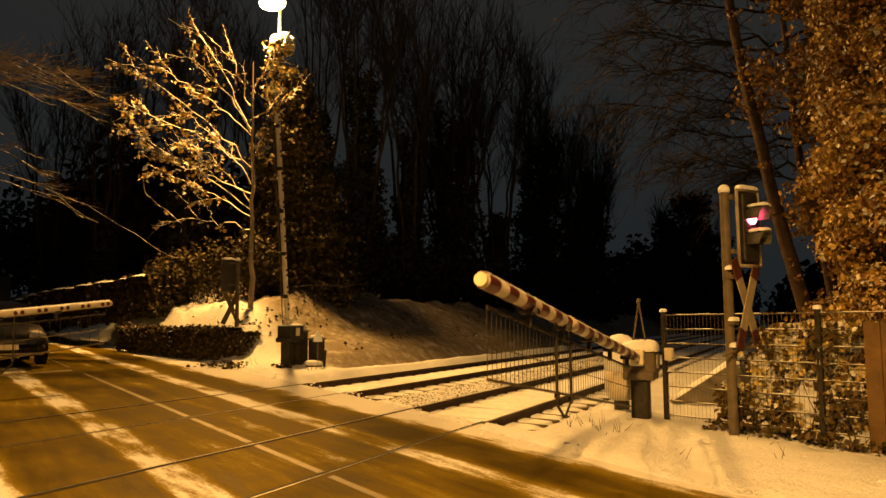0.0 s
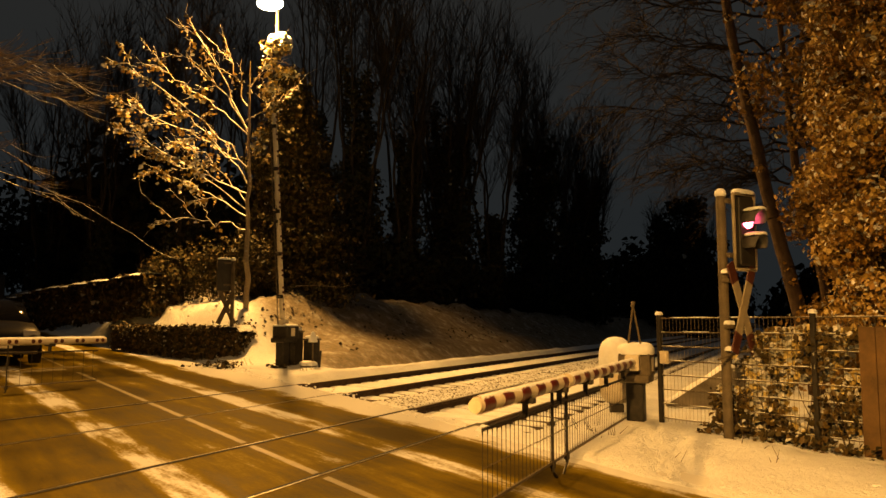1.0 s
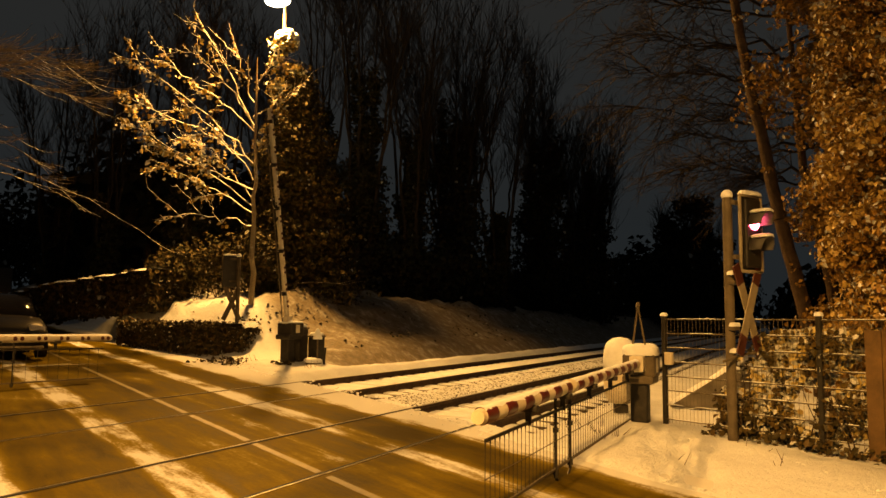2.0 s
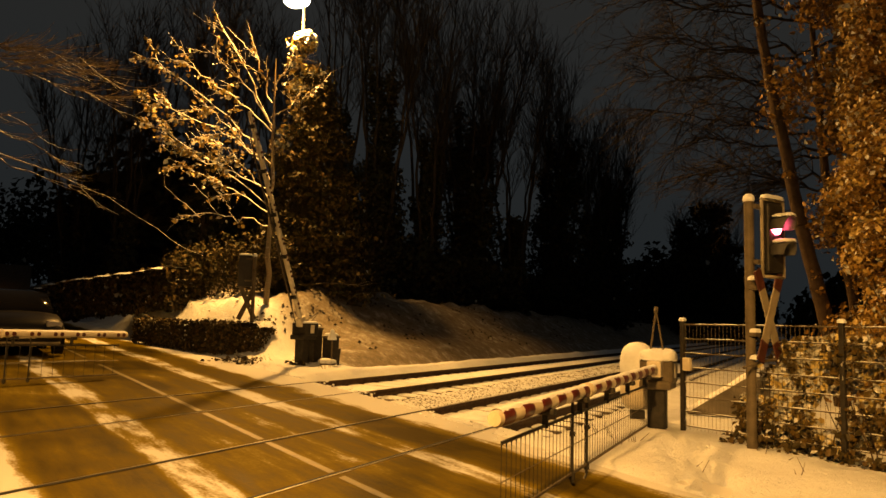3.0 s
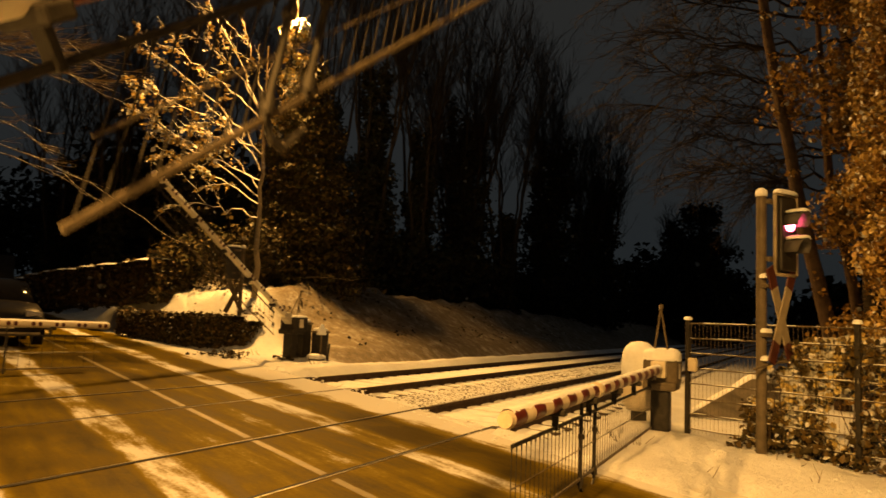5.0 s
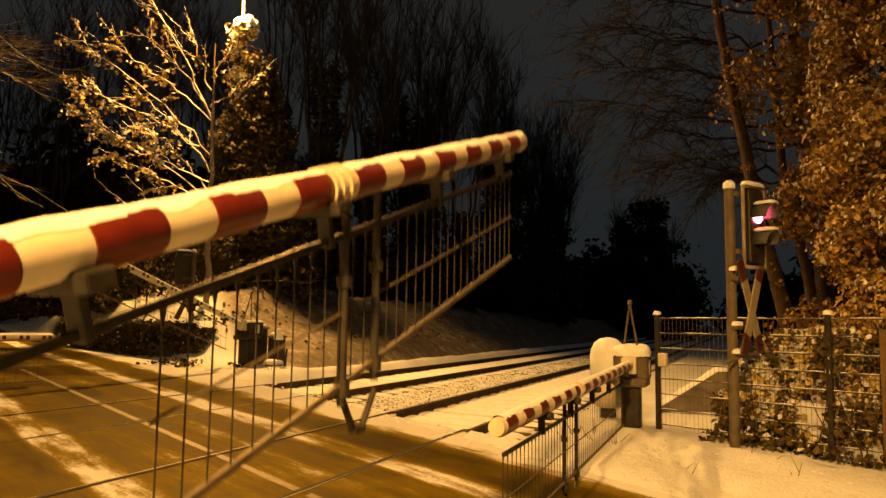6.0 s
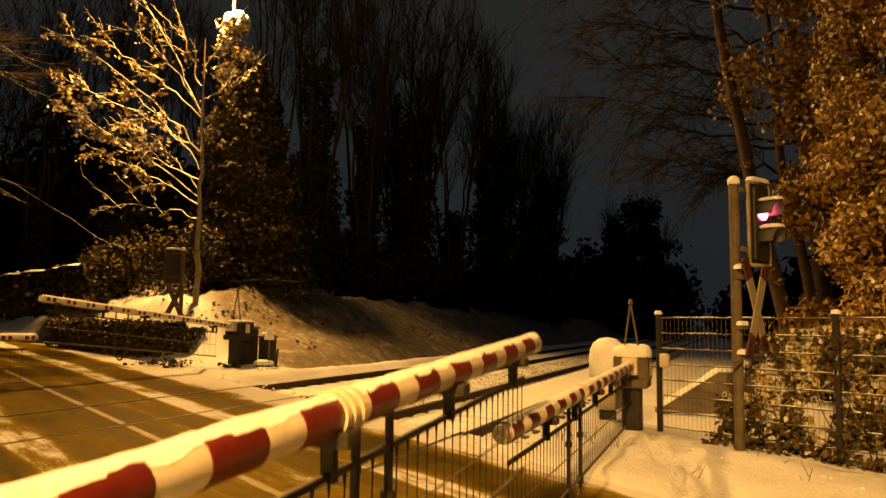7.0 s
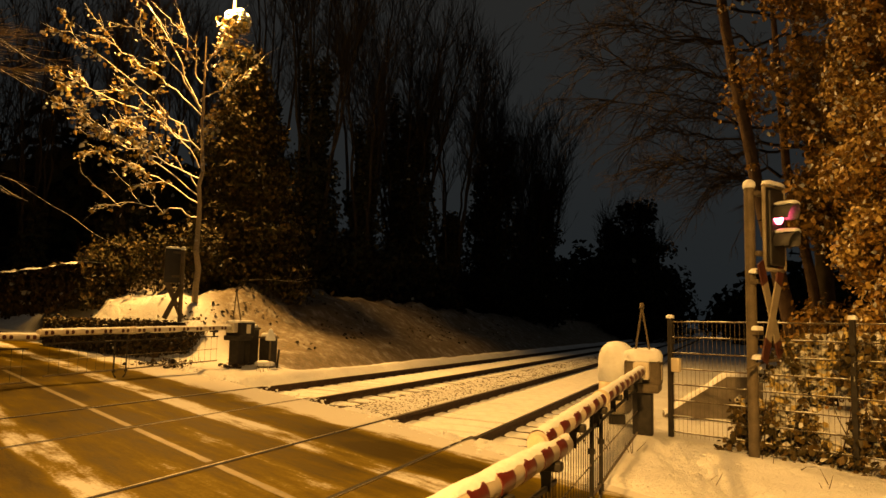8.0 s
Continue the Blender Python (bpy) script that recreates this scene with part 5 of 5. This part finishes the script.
def leaning_tree():
    rng = random.Random(55)
    base = Vector((8.0, 16.3, 0.0))
    root = thing("tree", Matrix.Translation(base), "leaning tree trunk grown over with ivy", "tree")
    segs = []
    pts = [Vector((0.35, 0, -0.1)), Vector((0.15, 0, 1.2)), Vector((-0.16, 0, 2.1)), Vector((-0.5, 0, 3.1)), Vector((-0.76, 0.05, 4.1)), Vector((-1.06, 0.1, 5.3)), Vector((-1.35, 0.1, 6.6)), Vector((-1.5, 0.2, 8.2)), Vector((-1.6, 0.2, 10.0))]
    pts = [Vector((p.x * 0.95 - 0.42, p.y * 1.41, max(-0.2, 1.47 + (p.z - 1.47) * 1.41))) for p in pts]
    fine = []
    for i in range(len(pts) - 1):
        for j in range(4):
            t = j / 4
            fine.append(pts[i].lerp(pts[i + 1], t) + Vector((rng.uniform(-0.015, 0.015), rng.uniform(-0.015, 0.015), 0)))
    fine.append(pts[-1])
    rr = lambda i: 0.17 - 0.1 * i / len(fine)
    for i in range(len(fine) - 1):
        segs.append((fine[i], fine[i + 1], rr(i), rr(i + 1)))
    part("trunk", segments_mesh("trunk", segs, 10, BARK), None, root, "brown leaning trunk")
    segs = [(Vector((0.6, 0.3, -0.1)), Vector((0.3, 0.4, 2.5)), 0.13, 0.11), (Vector((0.3, 0.4, 2.5)), Vector((-0.15, 0.5, 5.0)), 0.11, 0.09), (Vector((-0.15, 0.5, 5.0)), Vector((-0.4, 0.5, 9.0)), 0.09, 0.05)]
    part("second_trunk", segments_mesh("second_trunk", segs, 9, BARK), None, root, "second thinner trunk")
    pl = []
    for i in range(70):
        z = 3.4 + 7.6 * rng.random()
        reach = 0.55 if z < 6 else 0.25
        pl += leaf_cloud(rng, 330, (-1.0 - 0.17 * (z - 4) + rng.uniform(reach, 3.2), rng.uniform(-0.9, 0.4), z), (0.6, 0.55, 0.55), 0.3, 0.4, i)
    for i in range(34):
        pl += leaf_cloud(rng, 330, (rng.uniform(-0.3, 2.6), rng.uniform(-1.2, 0.2), rng.uniform(0.2, 3.6)), (0.6, 0.5, 0.5), 0.3, 0.4, i + 90)
    part("ivy", leaves_mesh("ivy", rng, pl, 0.095, IVY), None, root, "reddish ivy hanging from the trunk")
    pl = []
    for i in range(14):
        k = rng.randrange(6, len(fine))
        pl += leaf_cloud(rng, 14, fine[k] + Vector((rng.uniform(-0.1, 0.15), -0.1, 0)), (0.16, 0.14, 0.13), 0.4, 0.4, i)
    tagged(part("ivy_growth", leaves_mesh("ivy_growth", rng, pl, 0.08, IVY), None, root), kind="stuff")


leaning_tree()


def overhang_tree():
    """A bare tree behind the ivy whose fine twigs hang over the tracks."""
    rng = random.Random(57)
    base = Vector((10.2, 19.0, 0.0))
    root = thing("tree", Matrix.Translation(base), "bare tree with fine dark twigs reaching over the tracks", "tree")
    tree_trunk(rng, "trunk", (0, 0, -0.2), 13, 0.26, BARK_DARK, root, (-1.2, 0))
    limbs = []
    # foot on the trunk, reach, rise, depth
    plan = [(5.3, -4.2, 0.2, 0.3), (5.9, -4.9, 0.3, -0.5), (6.4, -5.4, 0.7, 0.4), (7.0, -5.0, 0.2, -0.2), (7.5, -5.7, 0.6, 0.6), (8.1, -5.2, 0.5, -0.8), (8.7, -5.4, 0.2, 0.2), (9.3, -5.2, 0.6, -0.3),
            (5.0, -3.0, 0.2, 0.2), (6.0, -3.6, -0.4, 0.8), (9.9, -5.6, 0.3, 0.5), (7.2, -3.8, 1.2, 0.9)]
    for z, dx, dz, dy in plan:
        a = Vector((-0.09 * z, 0, z))
        mid = a + Vector((dx * 0.5, dy * 0.5, dz * 0.5 + rng.uniform(-0.5, 0.1)))
        nodes = limb(rng, (a, mid, a + Vector((dx * 0.9, dy, dz))), 0.05, 0.01, limbs, 14, 0.07)
        for k in range(20):
            at, way, r = nodes[rng.randrange(3, 14)]
            ln = rng.uniform(0.7, 1.8)
            v = (way + Vector((rng.gauss(0, 0.3), rng.gauss(0, 0.5), rng.gauss(-0.1, 0.55)))).normalized()
            own = limb(rng, (at, at + v * ln * 0.5 + Vector((0, 0, 0.1)), at + v * ln + Vector((0, 0, -0.12))), 0.018, 0.008, limbs, 6, 0.03)
            fine_twigs(rng, own, 8, 0.48, 0.0075, limbs, 0.7, -0.05, 3, 3)
    part("crown", segments_mesh("crown", limbs, 4, BARK_DARK), None, root, "dark bare branches")


overhang_tree()


def ivy_wall():
    """The great ivy bush behind the fence: many leaf tufts, a share of them carrying snow."""
    rng = random.Random(66)
    root = thing("ivy_bush", Matrix.Translation((7.5, 10.5, 0)), "great overgrown ivy bush with snow on its leaves, behind the fence", "bush")
    leaves, tufts = [], []
    for i in range(120):
        z = rng.uniform(0.2, 6.5)
        a = rng.uniform(math.pi * 0.72, math.pi * 1.75)
        rad = 1.75 * (1 + 0.1 * noise.noise((a * 2, z, 1))) - 0.1 * max(0, z - 4.5)
        c = Vector((rad * math.cos(a), rad * math.sin(a), z))
        leaves += leaf_cloud(rng, 620, c, (0.42, 0.42, 0.36), 0.35, 0.4, i)
        tufts += leaf_cloud(rng, 170, c + Vector((0.06 * math.cos(a), 0.06 * math.sin(a), 0.06)), (0.44, 0.44, 0.36), 0.7, 0.4, i, -0.2)
    part("leaves", leaves_mesh("leaves", rng, leaves, 0.058, IVY), None, root, "glossy ivy leaves")
    part("snowy_foliage", leaves_mesh("snowy_foliage", rng, tufts, 0.06, IVY_SNOW), None, root, "leaf tufts with snow on them")
    # plain dark cone added behind the leaves as the bush's inner shade
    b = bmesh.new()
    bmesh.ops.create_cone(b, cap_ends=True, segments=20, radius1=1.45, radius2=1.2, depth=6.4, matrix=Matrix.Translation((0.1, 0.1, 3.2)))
    part("stem_work", b, BARK_DARK, root, "solid dark core standing in for the bush's inner shade")


ivy_wall()

# ivy on the fence
rng = random.Random(67)
pa, pb = [], []
for i in range(21000):
    n = rng.uniform(-2.6, 0.75)
    z = rng.uniform(0.05, 1.45)
    if n > 0.3 and z > 0.55 + 0.5 * rng.random():
        continue
    if noise.noise((n * 2.2, z * 2.2, 3)) < -0.16:
        continue
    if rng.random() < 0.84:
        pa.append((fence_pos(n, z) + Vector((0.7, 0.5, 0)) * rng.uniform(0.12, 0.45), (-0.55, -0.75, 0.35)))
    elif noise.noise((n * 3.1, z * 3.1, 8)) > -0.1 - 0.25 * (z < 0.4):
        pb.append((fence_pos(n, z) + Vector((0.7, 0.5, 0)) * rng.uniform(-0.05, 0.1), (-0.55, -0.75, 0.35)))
fi = thing("fence_ivy", Matrix.Translation((0, 0, 0)), "ivy with pale snowy leaves climbing the wire fence", "ivy")
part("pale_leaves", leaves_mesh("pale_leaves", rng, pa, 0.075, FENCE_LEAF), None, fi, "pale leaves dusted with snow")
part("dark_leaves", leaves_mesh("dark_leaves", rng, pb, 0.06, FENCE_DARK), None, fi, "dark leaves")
segs = []
for i in range(26):
    n = rng.uniform(-2.5, 0.6)
    grow(rng, fence_pos(n, 0) + Vector((0.05, 0.04, 0)), Vector((rng.uniform(-0.4, 0.4), rng.uniform(-0.4, 0.4), 1)), 0.8, 0.012, 1, segs, up=0.1, spread=0.6, kids=(2, 2), shrink=0.6)
tagged(part("stem_work", segments_mesh("stem_work", segs, 4, BARK), None, fi), kind="stuff")
pl = []
for i in range(500):
    n = rng.uniform(-2.6, 0.9)
    q = fence_pos(n, rng.uniform(0, 0.16)) + Vector((-0.6, -0.8, 0)) * rng.uniform(-0.1, 0.28)
    pl.append((q, (-0.4, -0.5, 0.7)))
tagged(part("litter", leaves_mesh("litter", rng, pl, 0.065, HEDGE_LEAF), None, fi, "dead leaves at the fence foot"), kind="stuff")


# weeds and stubble in the snow
rng = random.Random(68)
segs = []
for n, d, k in ((1.9, 9.75, 10), (2.3, 9.9, 5), (0.9, 9.0, 2), (-0.05, 9.0, 3), (10.1, 15.2, 8), (12.0, 15.3, 9), (12.5, 14.9, 6), (11.6, 14.6, 7), (0.3, 10.0, 3), (2.2, 10.4, 5)):
    for i in range(k):
        n1, d1 = n + rng.gauss(0, 0.12), d + rng.gauss(0, 0.12)
        p = nd(n1, d1)
        p.z = ground_z(n1, d1 - SKEW * n1) - 0.02
        q = p + Vector((rng.gauss(0, 0.06), rng.gauss(0, 0.06), rng.uniform(0.05, 0.2)))
        segs.append((p, q, 0.006, 0.002))
tagged(part("dry_weeds", segments_mesh("dry_weeds", segs, 3, BARK)), "dry weed stalks standing in the snow", "weeds", kind="stuff")
pl = []
for n, d, r, c in ((12.4, 15.0, 0.25, 60), (11.9, 14.6, 0.2, 40), (12.9, 15.0, 0.3, 60), (11.2, 16.3, 0.25, 60), (10.9, 15.4, 0.2, 40)):
    for i in range(c):
        n1, d1 = n + rng.gauss(0, r * 0.5), d + rng.gauss(0, r)
        p = nd(n1, d1)
        pl.append((Vector((p.x, p.y, ground_z(n1, d1 - SKEW * n1) + rng.uniform(0, 0.07))), (0, 0, 1)))
for i in range(420):
    n1 = rng.uniform(13.2, 20.0)
    w1 = rng.uniform(8.6, 13.0)
    if noise.noise((n1 * 1.3, w1 * 1.3, 4)) < 0.0:
        continue
    p = nw(n1, w1)
    pl.append((Vector((p.x, p.y, ground_z(n1, w1) + rng.uniform(0, 0.08))), (rng.gauss(0, 0.5), rng.gauss(0, 0.5), 0.7)))
for i in range(900):
    d1 = rng.uniform(18, 46)
    n1 = rng.uniform(11.2, 14.5)
    if noise.noise((n1 * 0.8, d1 * 0.5, 9)) < 0.05:
        continue
    p = nd(n1, d1)
    pl.append((Vector((p.x, p.y, ground_z(n1, d1 - SKEW * n1) + rng.uniform(0, 0.06))), (0, 0, 1)))
tagged(part("leaf_litter", leaves_mesh("leaf_litter", rng, pl, 0.085, HEDGE_LEAF)), "dead leaves and tufts sticking out of the snow", "leaves", kind="stuff")
# clods of trodden snow on the footway and along the road's edge
pl = []
for i in range(260):
    if rng.random() < 0.12:
        n1, w1 = rng.uniform(-2.5, 2.6), rng.uniform(7.2, 10.4)
    else:
        n1 = rng.uniform(2, 13)
        w1 = 7.0 + 0.12 * min(6.0, n1 - 1) + rng.gauss(0.15, 0.2)
    p = nw(n1, w1)
    pl.append((Vector((p.x, p.y, max(ground_z(n1, w1), base_z(n1)) + 0.002)), (0, 0, 1)))
tagged(part("snow_clods", lumps_mesh("snow_clods", rng, pl, 0.022, CAP, 0.55)), "small clods of trodden snow", "snow", kind="stuff")
# branch lying on the bank
segs = []
p = bank_pos(14.3, 20.5) + Vector((0, 0, 0.2))
grow(random.Random(3), p, Vector((1, 0.1, 0.12)), 1.7, 0.03, 1, segs, up=0.1, spread=0.3, kids=(2, 2), shrink=0.5)
tagged(part("fallen_branch", segments_mesh("fallen_branch", segs, 5, TWIG_BARE)), "fallen branch lying on the snowy bank", "branch")

# ---- waiting car ----


def car(m):
    """A dark car; it faces its own -y."""
    root = thing("car", m, "dark car waiting behind the lowered barrier", "car")
    paint, pn, plk, ps = material("car_paint", 0.3, 0.2)
    r = ramp(pn, plk, noise_node(pn, plk, 3, 3).outputs[0], [(0.3, (0.004, 0.004, 0.004)), (0.8, (0.01, 0.01, 0.01))])
    plk.new(r.outputs[0], ps.inputs["Base Color"])
    glass, gn, gl, gs = material("car_glass", 0.08)
    gs.inputs["Base Color"].default_value = (0.006, 0.006, 0.007, 1)
    gs.inputs["Specular IOR Level"].default_value = 0.15
    b = bmesh.new()
    # sections along the car: (y, half width, sill, shoulder)
    secs = [(-2.15, 0.62, 0.32, 0.58), (-2.05, 0.8, 0.24, 0.7), (-1.5, 0.88, 0.2, 0.86), (-0.85, 0.9, 0.2, 0.93), (0.6, 0.9, 0.2, 0.95), (1.6, 0.88, 0.22, 0.96), (2.1, 0.78, 0.3, 0.9)]
    rings = []
    for y, hw, lo, hi in secs:
        pts = [(-hw * 0.9, lo), (-hw, lo + 0.16), (-hw, hi - 0.18), (-hw * 0.88, hi - 0.03), (-hw * 0.5, hi + 0.02), (0, hi + 0.035), (hw * 0.5, hi + 0.02), (hw * 0.88, hi - 0.03), (hw, hi - 0.18), (hw, lo + 0.16), (hw * 0.9, lo)]
        rings.append([b.verts.new((x, y, z)) for x, z in pts])
    for p, q in zip(rings, rings[1:]):
        for i in range(len(p)):
            j = (i + 1) % len(p)
            b.faces.new((p[i], p[j], q[j], q[i]))
    b.faces.new(rings[0][::-1])
    b.faces.new(rings[-1])
    bmesh.ops.recalc_face_normals(b, faces=b.faces)
    body = part("body", b, paint, root, "dark painted body", True)
    b = bmesh.new()
    secs = [(-0.95, 0.74, 0.92, 0.94), (-0.25, 0.66, 0.94, 1.4), (0.4, 0.64, 0.94, 1.47), (1.2, 0.63, 0.95, 1.42), (1.95, 0.66, 0.92, 0.98)]
    rings = []
    for y, hw, lo, hi in secs:
        pts = [(-hw - 0.1, lo), (-hw, hi - 0.04), (-hw * 0.6, hi), (hw * 0.6, hi), (hw, hi - 0.04), (hw + 0.1, lo)]
        rings.append([b.verts.new((x, y, z)) for x, z in pts])
    for p, q in zip(rings, rings[1:]):
        for i in range(len(p)):
            j = (i + 1) % len(p)
            b.faces.new((p[i], p[j], q[j], q[i]))
    b.faces.new(rings[0][::-1])
    b.faces.new(rings[-1])
    bmesh.ops.recalc_face_normals(b, faces=b.faces)
    part("cabin", b, glass, root, "dark windows and roof", True)
    lamp_glass, n1, l1, s1 = material("headlamp_glass", 0.12)
    s1.inputs["Base Color"].default_value = (0.5, 0.5, 0.5, 1)
    s1.inputs["Metallic"].default_value = 0.6
    for s in (-1, 1):
        part("headlight", box(0.34, 0.14, 0.15, (s * 0.6, -2.02, 0.58), (0, s * 6, s * 18), 0.04), lamp_glass, root, "clear headlight")
        for y in (-1.35, 1.35):
            b = bmesh.new()
            tube((s * 0.7, y, 0.31), (s * 0.9, y, 0.31), 0.31, seg=24, bm=b)
            wheel = part("wheel", b, RUBBER, root, "black tyre")
            b = bmesh.new()
            tube((s * 0.88, y, 0.31), (s * 0.91, y, 0.31), 0.19, seg=16, bm=b)
            part("rim", b, GALV, wheel)
    part("grille", box(0.8, 0.05, 0.12, (0, -2.15, 0.46), bevel=0.02), BLACK, root)
    part("number_plate", box(0.52, 0.02, 0.11, (0, -2.19, 0.36), bevel=0.004), WHITE, root, "blank pale plate")
    part("bumper_strip", box(1.5, 0.06, 0.05, (0, -2.13, 0.24), bevel=0.02), GALV, root)
    return root


cp = nw(16.7, 2.45)
car(Matrix.Translation((cp.x, cp.y, base_z(16.6))) @ pose(0, 0, 0, 0, 0, ROAD_YAW - 90))

# ---- house far down the road ----
hp0 = Vector((-41.2, 62.0, 0.9))
house = thing("house", Matrix.Translation(hp0 + Vector((0, 0, -0.6))) @ pose(0, 0, 0, 0, 0, 30), "brick house with a lit outside lamp", "house")
part("wall", box(7, 6, 3.6, (0, 0, -0.5), bevel=0.02), BRICK, house, "orange-lit brick wall")
b = bmesh.new()
vs = [b.verts.new(c) for c in ((-3.8, -3.3, 3.0), (3.8, -3.3, 3.0), (3.8, 3.3, 3.0), (-3.8, 3.3, 3.0), (-3.8, 0, 5.4), (3.8, 0, 5.4))]
for f in ((0, 1, 5, 4), (2, 3, 4, 5), (0, 4, 3), (1, 2, 5), (0, 3, 2, 1)):
    b.faces.new([vs[i] for i in f])
part("roof", b, SLEEPER, house, "dark roof")
for x in (-2, 2):
    w1 = part("window", box(1.1, 0.08, 1.2, (x, -3.0, 1.0), bevel=0.02), WHITE, house)
    part("pane", box(0.9, 0.03, 1.0, (x, -3.06, 1.1), bevel=0.01), BLACK, w1)
b = bmesh.new()
bmesh.ops.create_uvsphere(b, u_segments=12, v_segments=8, radius=0.26)
bmesh.ops.translate(b, vec=(1.4, -3.4, 2.7), verts=b.verts)
part("wall_lamp", b, HOUSE_GLOW, house, "round lit wall lamp", True)
lamp_light("house_lamp_light", house.matrix_world @ Vector((1.4, -4.4, 2.5)), 70, SODIUM, 0.1)

motions()
